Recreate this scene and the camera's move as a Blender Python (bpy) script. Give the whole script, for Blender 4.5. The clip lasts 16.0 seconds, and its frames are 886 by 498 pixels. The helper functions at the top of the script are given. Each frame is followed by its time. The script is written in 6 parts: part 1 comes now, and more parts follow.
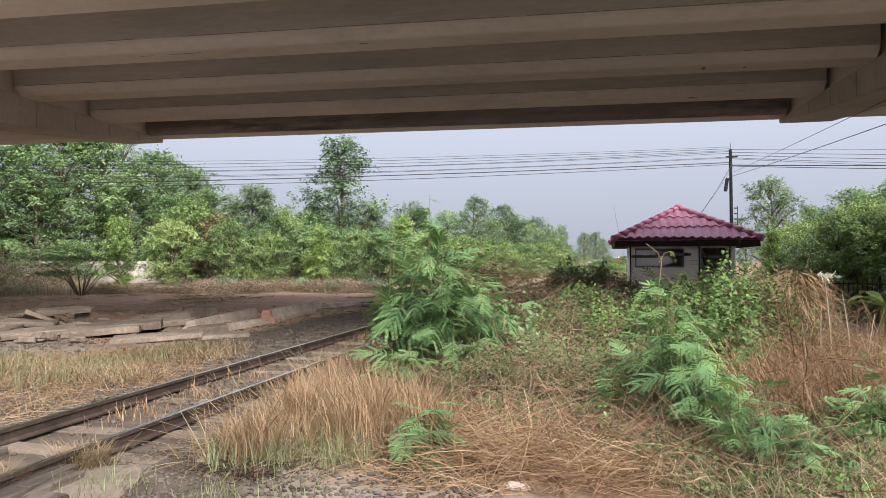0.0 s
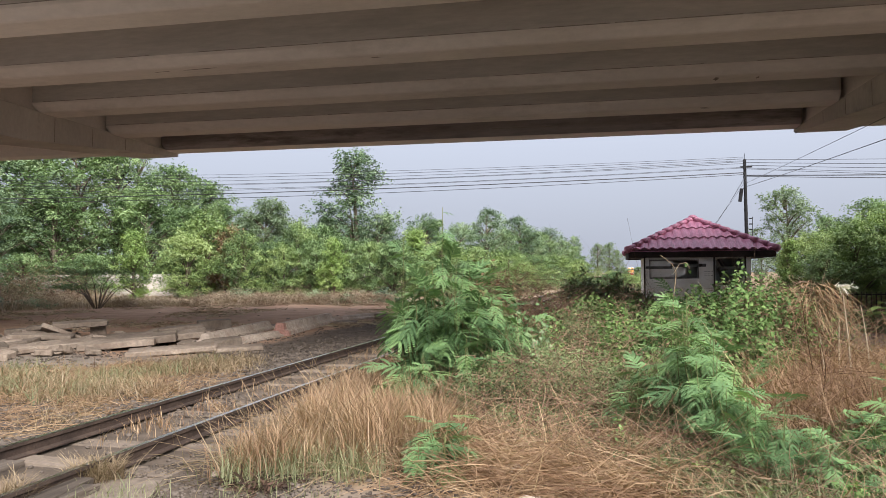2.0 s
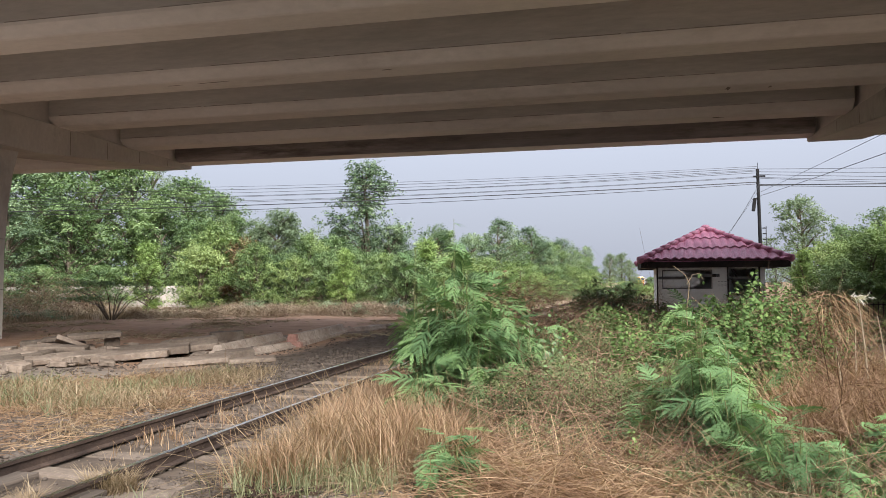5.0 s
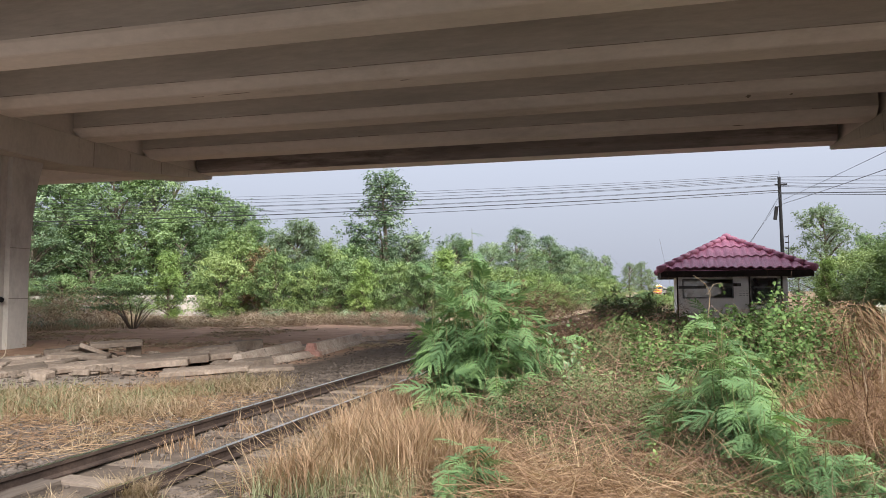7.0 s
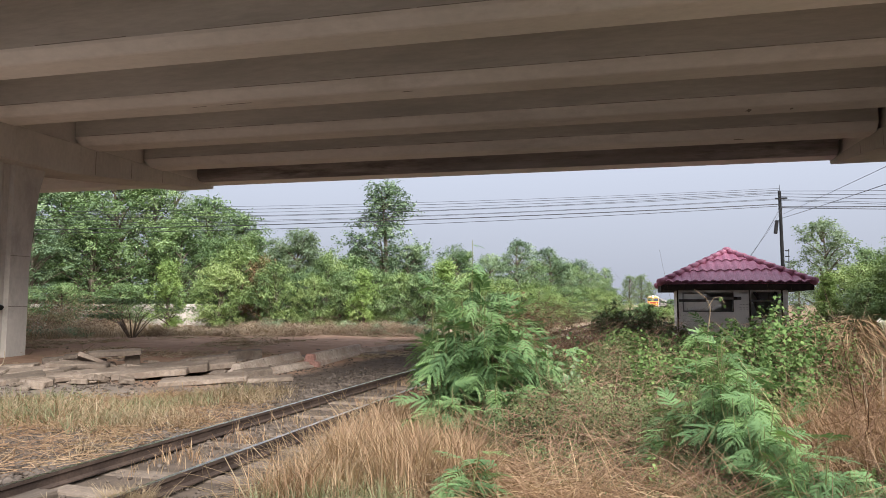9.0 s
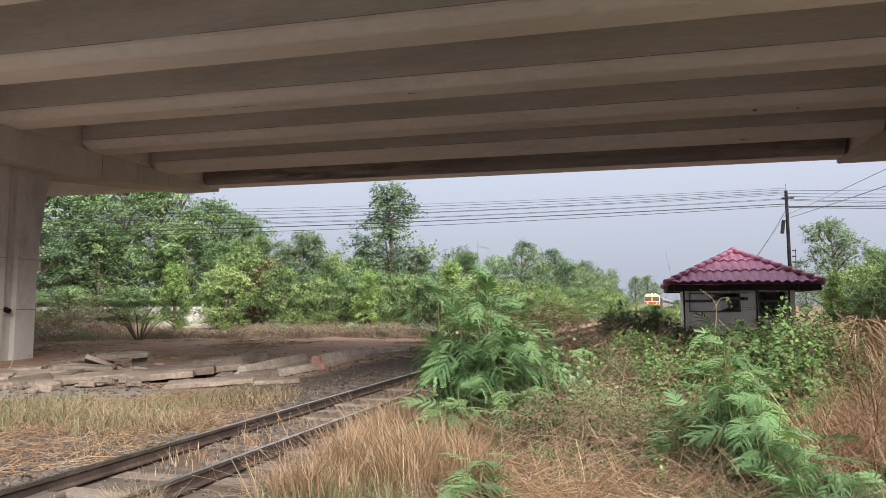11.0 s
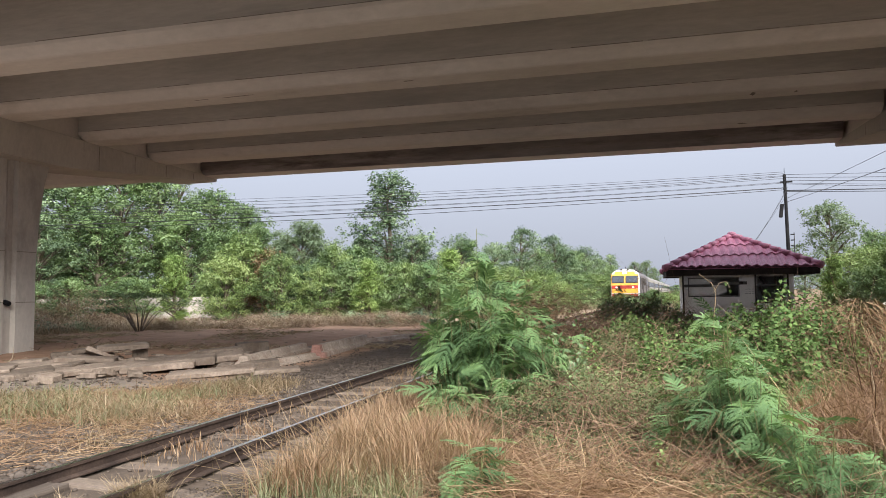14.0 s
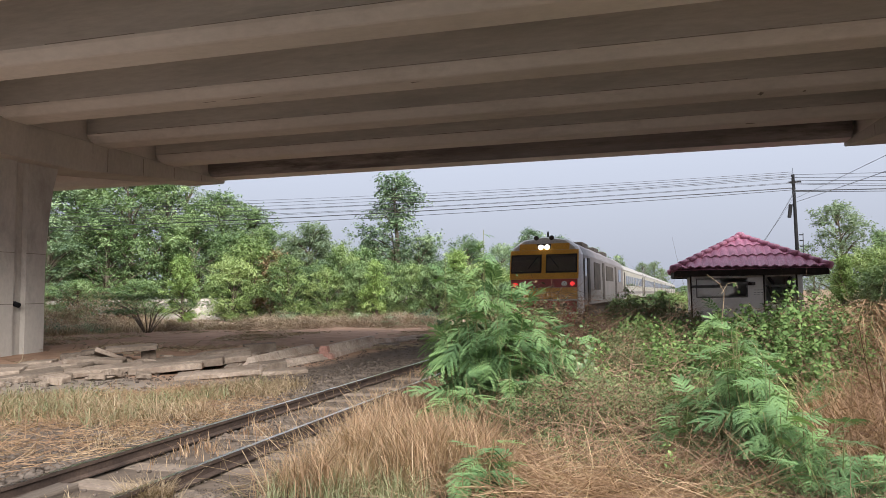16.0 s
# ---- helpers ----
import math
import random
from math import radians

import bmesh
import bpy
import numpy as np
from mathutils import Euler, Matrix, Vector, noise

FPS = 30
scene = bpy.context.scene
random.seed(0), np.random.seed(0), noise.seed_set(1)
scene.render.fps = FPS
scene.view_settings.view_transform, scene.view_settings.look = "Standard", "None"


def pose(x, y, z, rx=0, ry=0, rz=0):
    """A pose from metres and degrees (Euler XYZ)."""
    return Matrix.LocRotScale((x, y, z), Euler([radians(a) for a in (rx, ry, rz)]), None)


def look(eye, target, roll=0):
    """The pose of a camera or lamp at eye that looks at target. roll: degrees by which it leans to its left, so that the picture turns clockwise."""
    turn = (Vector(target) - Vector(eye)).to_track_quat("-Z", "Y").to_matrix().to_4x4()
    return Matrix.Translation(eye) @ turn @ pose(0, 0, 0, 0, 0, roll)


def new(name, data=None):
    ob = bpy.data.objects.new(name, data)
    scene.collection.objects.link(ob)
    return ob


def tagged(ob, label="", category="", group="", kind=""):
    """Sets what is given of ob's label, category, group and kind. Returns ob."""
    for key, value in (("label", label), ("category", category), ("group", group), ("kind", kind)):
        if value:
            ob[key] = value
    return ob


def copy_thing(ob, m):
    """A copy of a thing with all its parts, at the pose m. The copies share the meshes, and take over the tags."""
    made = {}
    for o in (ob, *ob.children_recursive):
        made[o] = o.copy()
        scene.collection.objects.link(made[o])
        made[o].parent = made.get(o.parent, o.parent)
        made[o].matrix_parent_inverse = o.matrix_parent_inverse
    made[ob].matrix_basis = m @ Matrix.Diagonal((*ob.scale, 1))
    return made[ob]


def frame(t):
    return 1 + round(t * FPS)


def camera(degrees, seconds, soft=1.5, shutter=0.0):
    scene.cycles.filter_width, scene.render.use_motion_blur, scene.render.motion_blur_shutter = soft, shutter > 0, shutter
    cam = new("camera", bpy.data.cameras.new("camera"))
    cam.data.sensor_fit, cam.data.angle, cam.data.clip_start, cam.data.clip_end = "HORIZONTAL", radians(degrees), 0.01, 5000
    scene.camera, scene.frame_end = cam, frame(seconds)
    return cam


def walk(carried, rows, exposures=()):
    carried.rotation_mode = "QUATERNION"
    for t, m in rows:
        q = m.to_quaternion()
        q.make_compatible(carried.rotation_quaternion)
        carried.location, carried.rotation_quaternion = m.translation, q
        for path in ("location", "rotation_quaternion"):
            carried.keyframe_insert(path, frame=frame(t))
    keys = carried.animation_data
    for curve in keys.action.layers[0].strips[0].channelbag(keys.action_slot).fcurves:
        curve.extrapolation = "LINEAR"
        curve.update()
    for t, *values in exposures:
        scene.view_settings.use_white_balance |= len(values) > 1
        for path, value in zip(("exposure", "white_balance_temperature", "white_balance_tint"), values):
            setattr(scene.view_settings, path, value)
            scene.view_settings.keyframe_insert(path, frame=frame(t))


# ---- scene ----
# ---- camera: hand-held on the spot, panning left and up ----
cam = camera(65.5, 16.0, soft=0.7)
EYE = 1.54
TURNS = [  # seconds, tilt, lean, heading
    (0.0, 90.98, 0.00, 12.50),
    (0.5, 91.01, 0.16, 13.23),
    (1.0, 91.33, 0.05, 13.33),
    (1.5, 91.74, 0.23, 13.26),
    (2.0, 91.97, 0.23, 13.58),
    (2.5, 92.22, 0.41, 14.02),
    (3.0, 92.50, 0.35, 14.22),
    (5.5, 92.91, 0.46, 14.82),
    (6.0, 92.95, 0.56, 15.41),
    (6.5, 93.08, 0.45, 15.57),
    (7.0, 93.63, 0.34, 16.05),
    (7.5, 94.00, 0.00, 16.15),
    (8.0, 94.22, 0.05, 16.12),
    (8.5, 94.35, 0.25, 16.26),
    (9.0, 94.55, -0.12, 16.04),
    (11.5, 94.67, 0.08, 16.64),
    (12.0, 94.17, 0.08, 16.75),
    (12.5, 94.14, 0.69, 16.59),
    (13.0, 93.86, 0.69, 16.40),
    (13.5, 93.66, 0.80, 16.46),
    (14.0, 93.66, 0.77, 16.47),
    (14.5, 93.71, 0.79, 16.52),
    (15.0, 93.75, 0.80, 16.65),
    (15.5, 93.80, 0.74, 16.80),
    (16.0, 93.76, 0.84, 17.06),
]


def eye_at(t):
    """The hand drifts upward by a few centimetres while it pans."""
    k = min(t, 9.0) / 9.0
    return (0.0, 0.0, EYE + 0.025 * k)


walk(cam, [(t, pose(*eye_at(t), a, b, c)) for t, a, b, c in TURNS])

# ---- world, sun, exposure ----
world = bpy.data.worlds.new("overcast")
scene.world = world
world.use_nodes = True
wn, wl = world.node_tree.nodes, world.node_tree.links
sky = wn.new("ShaderNodeTexSky")
sky.sky_type = "NISHITA"
sky.sun_disc = False
sky.sun_elevation, sky.sun_rotation = radians(43), radians(130)
sky.air_density, sky.dust_density = 1.2, 4.0
dim = wn.new("ShaderNodeMix")
dim.data_type = "RGBA"
dim.inputs["Factor"].default_value = 0.92
dim.inputs["B"].default_value = (4.98, 5.36, 6.45, 1)
wl.new(sky.outputs[0], dim.inputs["A"])
# an overcast dome is about three times as bright overhead as at the horizon
height = wn.new("ShaderNodeSeparateXYZ")
wl.new(wn.new("ShaderNodeTexCoord").outputs["Generated"], height.inputs[0])
rise = wn.new("ShaderNodeMapRange")
rise.inputs["From Min"].default_value, rise.inputs["From Max"].default_value = 0.0, 1.0
rise.inputs["To Min"].default_value, rise.inputs["To Max"].default_value = 0.98, 3.0
wl.new(height.outputs["Z"], rise.inputs["Value"])
dome = wn.new("ShaderNodeVectorMath")
dome.operation = "SCALE"
wl.new(dim.outputs["Result"], dome.inputs[0])
wl.new(rise.outputs["Result"], dome.inputs["Scale"])
wl.new(dome.outputs[0], wn["Background"].inputs["Color"])
wn["Background"].inputs["Strength"].default_value = 0.05
sun_data = bpy.data.lights.new("sun", "SUN")
sun_data.energy, sun_data.angle, sun_data.color = 5.0, radians(50), (1.0, 0.975, 0.95)
sun = new("sun", sun_data)
sun.matrix_world = look((34, -38, 48), (0, 0, 0))
scene.view_settings.exposure = 1.0


# ---- materials ----
def node(nt, kind, **kw):
    n = nt.nodes.new(kind)
    for k, v in kw.items():
        n.inputs[k].default_value = v
    return n


def ramp(nt, fac, stops):
    r = nt.nodes.new("ShaderNodeValToRGB")
    e = r.color_ramp.elements
    while len(e) < len(stops):
        e.new(0.5)
    for s, (p, c) in zip(e, stops):
        s.position, s.color = p, (*c, 1)
    nt.links.new(fac, r.inputs[0])
    return r.outputs[0]


def mix(nt, fac, a, b, kind="MIX"):
    m = nt.nodes.new("ShaderNodeMix")
    m.data_type, m.blend_type = "RGBA", kind
    for socket, v in (("Factor", fac), ("A", a), ("B", b)):
        if isinstance(v, (int, float)):
            m.inputs[socket].default_value = v
        elif isinstance(v, tuple):
            m.inputs[socket].default_value = (*v, 1)
        else:
            nt.links.new(v, m.inputs[socket])
    return m.outputs["Result"]


def coords(nt, stretch=(1, 1, 1), world_space=False):
    m = nt.nodes.new("ShaderNodeMapping")
    m.inputs["Scale"].default_value = stretch
    if world_space:
        nt.links.new(nt.nodes.new("ShaderNodeNewGeometry").outputs["Position"], m.inputs[0])
    else:
        nt.links.new(nt.nodes.new("ShaderNodeTexCoord").outputs["Object"], m.inputs[0])
    return m.outputs[0]


def noise_of(nt, vec, scale, detail=5.0, rough=0.6):
    n = node(nt, "ShaderNodeTexNoise", Scale=scale, Detail=detail, Roughness=rough)
    nt.links.new(vec, n.inputs["Vector"])
    return n.outputs["Fac"]


def surface(name, dark, light, grain=20.0, blotch=1.0, rough=0.85, bump=0.3, metallic=0.0, stretch=(1, 1, 1),
            stain=None, stain_at=(0.52, 0.68), vary=0.0, depth=0.02, world_space=False, fine=1.0):
    """Two scales of colour (blotches and grain), optional stains, and a fine relief."""
    m = bpy.data.materials.new(name)
    m.use_nodes = True
    nt = m.node_tree
    p = nt.nodes["Principled BSDF"]
    vec = coords(nt, stretch, world_space)
    big, small = noise_of(nt, vec, blotch, 4.0), noise_of(nt, vec, grain, 6.0, 0.65)
    col = ramp(nt, big, [(0.33, dark), (0.67, light)])
    fine = ramp(nt, small, [(0.3, (1 - 0.38 * fine,) * 3), (0.7, (1 + 0.25 * fine,) * 3)])
    col = mix(nt, 0.8, col, fine, "MULTIPLY")
    if stain:
        mask = ramp(nt, noise_of(nt, coords(nt, tuple(s * 0.7 for s in stretch), world_space), blotch * 2.3, 7.0, 0.7),
                    [(stain_at[0], (0, 0, 0)), (stain_at[1], (1, 1, 1))])
        col = mix(nt, mask, col, stain)
    if vary:
        info = nt.nodes.new("ShaderNodeObjectInfo")
        col = mix(nt, 1.0, col, ramp(nt, info.outputs["Random"], [(0.0, (1 - vary,) * 3), (1.0, (1 + vary,) * 3)]), "MULTIPLY")
    nt.links.new(col, p.inputs["Base Color"])
    p.inputs["Roughness"].default_value = rough
    p.inputs["Specular IOR Level"].default_value = 0.15 if rough > 0.7 else 0.5
    p.inputs["Metallic"].default_value = metallic
    if bump:
        b = node(nt, "ShaderNodeBump", Strength=bump, Distance=depth)
        nt.links.new(small, b.inputs["Height"])
        nt.links.new(b.outputs[0], p.inputs["Normal"])
    return m


def foliage(name, shades, gloss=0.5, through_light=0.35, world_scale=0.6, leafwise=0.55, piecewise=0.22, patchy=1.3):
    """Leaves: a colour for each leaf, drifting over the crown, and light that shines through."""
    m = bpy.data.materials.new(name)
    m.use_nodes = True
    nt = m.node_tree
    p = nt.nodes["Principled BSDF"]
    geo = nt.nodes.new("ShaderNodeNewGeometry")
    vec = coords(nt, (1, 1, 1), True)
    drift = noise_of(nt, vec, world_scale, 3.0)
    info = nt.nodes.new("ShaderNodeObjectInfo")
    a = nt.nodes.new("ShaderNodeMath")
    a.operation = "MULTIPLY_ADD"
    a.inputs[1].default_value = leafwise
    nt.links.new(geo.outputs["Random Per Island"], a.inputs[0])
    b = nt.nodes.new("ShaderNodeMath")
    b.operation = "MULTIPLY_ADD"
    b.inputs[1].default_value = patchy
    b.inputs[2].default_value = 0.15 - 0.5 * patchy
    nt.links.new(drift, b.inputs[0])
    nt.links.new(b.outputs[0], a.inputs[2])
    c = nt.nodes.new("ShaderNodeMath")
    c.operation = "MULTIPLY_ADD"
    c.inputs[1].default_value = piecewise
    nt.links.new(info.outputs["Random"], c.inputs[0])
    nt.links.new(a.outputs[0], c.inputs[2])
    col = ramp(nt, c.outputs[0], [(i / (len(shades) - 1), s) for i, s in enumerate(shades)])
    nt.links.new(col, p.inputs["Base Color"])
    p.inputs["Roughness"].default_value = gloss
    p.inputs["Specular IOR Level"].default_value = 0.2 if gloss > 0.65 else 0.4
    t = nt.nodes.new("ShaderNodeBsdfTranslucent")
    nt.links.new(mix(nt, 1.0, col, (1.15, 1.2, 0.7), "MULTIPLY"), t.inputs["Color"])
    s = node(nt, "ShaderNodeMixShader", Fac=through_light)
    nt.links.new(p.outputs[0], s.inputs[1])
    nt.links.new(t.outputs[0], s.inputs[2])
    nt.links.new(s.outputs[0], nt.nodes["Material Output"].inputs["Surface"])
    return m


def plain(name, colour, rough=0.5, metallic=0.0, glow=0.0):
    m = bpy.data.materials.new(name)
    m.use_nodes = True
    p = m.node_tree.nodes["Principled BSDF"]
    p.inputs["Base Color"].default_value = (*colour, 1)
    p.inputs["Roughness"].default_value = rough
    p.inputs["Metallic"].default_value = metallic
    if glow:
        p.inputs["Emission Color"].default_value = (*colour, 1)
        p.inputs["Emission Strength"].default_value = glow
    return m


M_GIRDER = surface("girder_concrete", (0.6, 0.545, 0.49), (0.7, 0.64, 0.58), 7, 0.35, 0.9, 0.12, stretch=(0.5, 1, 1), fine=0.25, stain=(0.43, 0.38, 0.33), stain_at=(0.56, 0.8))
# girder webs: shade put into a darker base colour, along with their streaks
M_WEB = surface("shaded_streaked_concrete", (0.46, 0.425, 0.385), (0.56, 0.52, 0.47), 9, 0.5, 0.92, 0.15, stretch=(0.22, 1, 1.5), fine=0.4, stain=(0.36, 0.335, 0.3), stain_at=(0.46, 0.75))
M_EDGEWEB = surface("dark_streaked_concrete", (0.2, 0.175, 0.165), (0.36, 0.32, 0.3), 8, 0.6, 0.95, 0.2, stretch=(0.25, 1, 1.6), fine=0.4, stain=(0.13, 0.11, 0.1), stain_at=(0.5, 0.66))
M_UNDERSTAIN = surface("stained_concrete", (0.2, 0.17, 0.145), (0.3, 0.26, 0.22), 20, 3, 0.95, 0.3)
M_CAP = surface("pier_concrete", (0.42, 0.38, 0.335), (0.52, 0.475, 0.42), 10, 0.5, 0.9, 0.15, stretch=(1, 1, 0.5), fine=0.3, stain=(0.27, 0.24, 0.21), stain_at=(0.56, 0.8))
M_SLAB = surface("broken_concrete", (0.14, 0.108, 0.083), (0.265, 0.212, 0.167), 14, 1.3, 0.9, 0.6, stain=(0.15, 0.113, 0.087), vary=0.32, world_space=True)
M_SLEEPER = surface("sleeper_concrete", (0.115, 0.088, 0.068), (0.225, 0.18, 0.142), 18, 1.6, 0.9, 0.6, stain=(0.17, 0.13, 0.1), vary=0.15, world_space=True)
M_TIMBER = surface("old_timber", (0.045, 0.035, 0.028), (0.15, 0.12, 0.096), 26, 3.5, 0.9, 0.9, stretch=(1, 0.1, 1), world_space=True, stain=(0.03, 0.024, 0.02), stain_at=(0.5, 0.62))
M_RAIL = surface("rusty_rail", (0.035, 0.025, 0.021), (0.08, 0.056, 0.044), 40, 3, 0.8, 0.3, metallic=0.2)
M_RAILTOP = plain("polished_rail_head", (0.88, 0.86, 0.84), 0.24, 1.0)
M_STONE = surface("ballast", (0.045, 0.035, 0.028), (0.13, 0.105, 0.086), 9, 3.5, 0.95, 0.5, vary=0.3)
M_BARRIER = surface("barrier_concrete", (0.34, 0.275, 0.22), (0.46, 0.38, 0.31), 16, 2, 0.9, 0.4, stain=(0.27, 0.19, 0.15))
M_RED = surface("faded_red_paint", (0.28, 0.14, 0.11), (0.38, 0.22, 0.175), 20, 3, 0.85, 0.3, stain=(0.4, 0.3, 0.24))
M_TILE = surface("maroon_roof_tile", (0.31, 0.095, 0.155), (0.42, 0.155, 0.225), 16, 2.0, 0.5, 0.15, stain=(0.28, 0.1, 0.14), stain_at=(0.58, 0.75), vary=0.08, world_space=True)
M_FASCIA = surface("dark_fascia", (0.02, 0.016, 0.014), (0.04, 0.03, 0.026), 12, 2, 0.8, 0.2)
M_HUT = surface("hut_render", (0.76, 0.735, 0.69), (0.85, 0.825, 0.78), 15, 0.9, 0.9, 0.1, fine=0.2, stain=(0.6, 0.555, 0.5), stain_at=(0.6, 0.82))
M_HUTBAND = surface("weathered_board", (0.09, 0.085, 0.08), (0.16, 0.15, 0.14), 20, 3, 0.85, 0.3)
M_POLE = surface("utility_pole", (0.01, 0.01, 0.011), (0.024, 0.023, 0.023), 25, 2, 0.85, 0.3)
M_WIRE = plain("cable", (0.02, 0.02, 0.022), 0.6)
M_BARK = surface("bark", (0.09, 0.07, 0.05), (0.2, 0.165, 0.13), 12, 2, 0.95, 0.7, stretch=(1, 1, 0.3), depth=0.04)
M_STEM = surface("green_stem", (0.12, 0.14, 0.05), (0.2, 0.19, 0.09), 20, 3, 0.8, 0.3)
M_TREE_DARK = foliage("dark_leaves", [(0.055, 0.088, 0.058), (0.105, 0.16, 0.093), (0.17, 0.245, 0.133), (0.29, 0.37, 0.209)], 0.5, 0.22, world_scale=0.4, patchy=2.6)
M_TREE_MID = foliage("mid_leaves", [(0.066, 0.108, 0.050), (0.108, 0.17, 0.074), (0.17, 0.25, 0.104), (0.26, 0.35, 0.162)], 0.5, 0.24, world_scale=0.4, patchy=2.6)
M_TREE_YELLOW = foliage("yellowish_leaves", [(0.06, 0.095, 0.038), (0.14, 0.21, 0.075), (0.235, 0.315, 0.116), (0.34, 0.41, 0.174)], 0.5, 0.24, world_scale=0.4, patchy=2.6)
M_SAPLING = foliage("young_leaves", [(0.1, 0.16, 0.055), (0.18, 0.27, 0.085), (0.26, 0.36, 0.12), (0.36, 0.45, 0.17)], 0.5, 0.3)
M_SCRUB = foliage("scrub_leaves", [(0.04, 0.058, 0.03), (0.065, 0.095, 0.043), (0.1, 0.14, 0.062), (0.15, 0.19, 0.085)])
M_TREE_GREY = foliage("greyish_leaves", [(0.09, 0.125, 0.081), (0.14, 0.19, 0.116), (0.2, 0.26, 0.162), (0.27, 0.33, 0.220)])
M_LEUC = foliage("feathery_leaves", [(0.05, 0.098, 0.04), (0.094, 0.165, 0.07), (0.14, 0.23, 0.094), (0.2, 0.31, 0.11)], 0.7, 0.2, 1.6, 0.2, 0.6)
M_VINE = foliage("vine_leaves", [(0.04, 0.068, 0.026), (0.085, 0.145, 0.045), (0.125, 0.2, 0.062), (0.2, 0.285, 0.09)], 0.8, 0.14, 1.4)
M_WEED = foliage("olive_weed_leaves", [(0.042, 0.05, 0.023), (0.08, 0.1, 0.042), (0.13, 0.16, 0.067), (0.235, 0.27, 0.13)], 0.75, 0.14, 1.6)
M_DEADLEAF = foliage("withered_leaves", [(0.12, 0.075, 0.045), (0.2, 0.125, 0.075), (0.28, 0.19, 0.11), (0.36, 0.27, 0.16)], 0.8, 0.2, 1.5)
M_STRAW = foliage("dry_grass", [(0.09, 0.05, 0.032), (0.195, 0.115, 0.07), (0.32, 0.208, 0.126), (0.46, 0.34, 0.218)], 0.7, 0.3, 1.2)
M_STRAW_PALE = foliage("pale_dry_grass", [(0.11, 0.076, 0.047), (0.2, 0.143, 0.09), (0.29, 0.218, 0.14), (0.41, 0.33, 0.228)], 0.7, 0.3, 0.8)
M_FIELD = foliage("field_straw", [(0.14, 0.1, 0.07), (0.23, 0.17, 0.12), (0.32, 0.25, 0.182), (0.43, 0.355, 0.27)], 0.8, 0.25, 0.3)
M_DRYBUSH = foliage("bleached_twigs_and_leaves", [(0.2, 0.15, 0.105), (0.31, 0.24, 0.175), (0.42, 0.34, 0.25), (0.55, 0.46, 0.35)], 0.8, 0.3, 0.5)
M_PLUME = foliage("reed_plume", [(0.55, 0.52, 0.47), (0.65, 0.62, 0.57), (0.72, 0.7, 0.65), (0.78, 0.76, 0.72)], 0.8, 0.4)
M_GRASS = foliage("green_grass", [(0.08, 0.09, 0.04), (0.145, 0.155, 0.075), (0.225, 0.23, 0.12), (0.33, 0.32, 0.185)], 0.6, 0.3, 1.2)
M_DARKLITTER = foliage("dark_litter", [(0.018, 0.012, 0.009), (0.03, 0.02, 0.014), (0.05, 0.03, 0.02), (0.09, 0.05, 0.035)], 0.8, 0.1)
M_TWIG = surface("dry_twig", (0.11, 0.066, 0.045), (0.3, 0.2, 0.13), 30, 4, 0.9, 0.2, world_space=True)


# ---- geometry helpers ----
def mesh_of(name, verts, faces, *mats):
    me = bpy.data.meshes.new(name)
    me.from_pydata([tuple(v) for v in verts], [], [tuple(f) for f in faces])
    for m in mats:
        me.materials.append(m)
    return me


def link(name, me, parent=None, m=None):
    ob = new(name, me)
    if parent:
        ob.parent = parent
    if m is not None:
        ob.matrix_basis = m
    return ob


def part(name, bm, material, parent=None, label="", smooth=False):
    me = bpy.data.meshes.new(name)
    bm.to_mesh(me)
    bm.free()
    for m in material if isinstance(material, (list, tuple)) else [material]:
        me.materials.append(m)
    if smooth:
        for f in me.polygons:
            f.use_smooth = True
    ob = link(name, me, parent)
    return tagged(ob, label)


def box(bm, x0, x1, y0, y1, z0, z1, bevel=0.0, m=None):
    r = bmesh.ops.create_cube(bm, size=1, matrix=Matrix.Translation(((x0 + x1) / 2, (y0 + y1) / 2, (z0 + z1) / 2)) @ Matrix.Diagonal((x1 - x0, y1 - y0, z1 - z0, 1)))
    vs = r["verts"]
    if m is not None:
        bmesh.ops.transform(bm, matrix=m, verts=vs)
    if bevel:
        es = list({e for v in vs for e in v.link_edges})
        bmesh.ops.bevel(bm, geom=es, offset=bevel, segments=2, affect="EDGES", profile=0.6)
    return bm


def boxed(*a, **k):
    return box(bmesh.new(), *a, **k)


def prism(bm, outline, a, b, axis="x"):
    """A solid with a closed outline, drawn out from a to b along an axis."""
    def at(p, s):
        return {"x": (s, p[0], p[1]), "y": (p[0], s, p[1]), "z": (p[0], p[1], s)}[axis]
    v0, v1 = [bm.verts.new(at(p, a)) for p in outline], [bm.verts.new(at(p, b)) for p in outline]
    n = len(outline)
    fs = [bm.faces.new(v0), bm.faces.new(v1[::-1])]
    fs += [bm.faces.new((v0[i], v1[i], v1[(i + 1) % n], v0[(i + 1) % n])) for i in range(n)]
    bmesh.ops.recalc_face_normals(bm, faces=fs)
    return bm


def rod(bm, a, b, r0, r1=None, sides=8):
    a, b = Vector(a), Vector(b)
    d = b - a
    bmesh.ops.create_cone(bm, cap_ends=True, segments=sides, radius1=r0, radius2=r0 if r1 is None else r1, depth=d.length,
                          matrix=Matrix.Translation((a + b) / 2) @ d.to_track_quat("Z", "Y").to_matrix().to_4x4())
    return bm


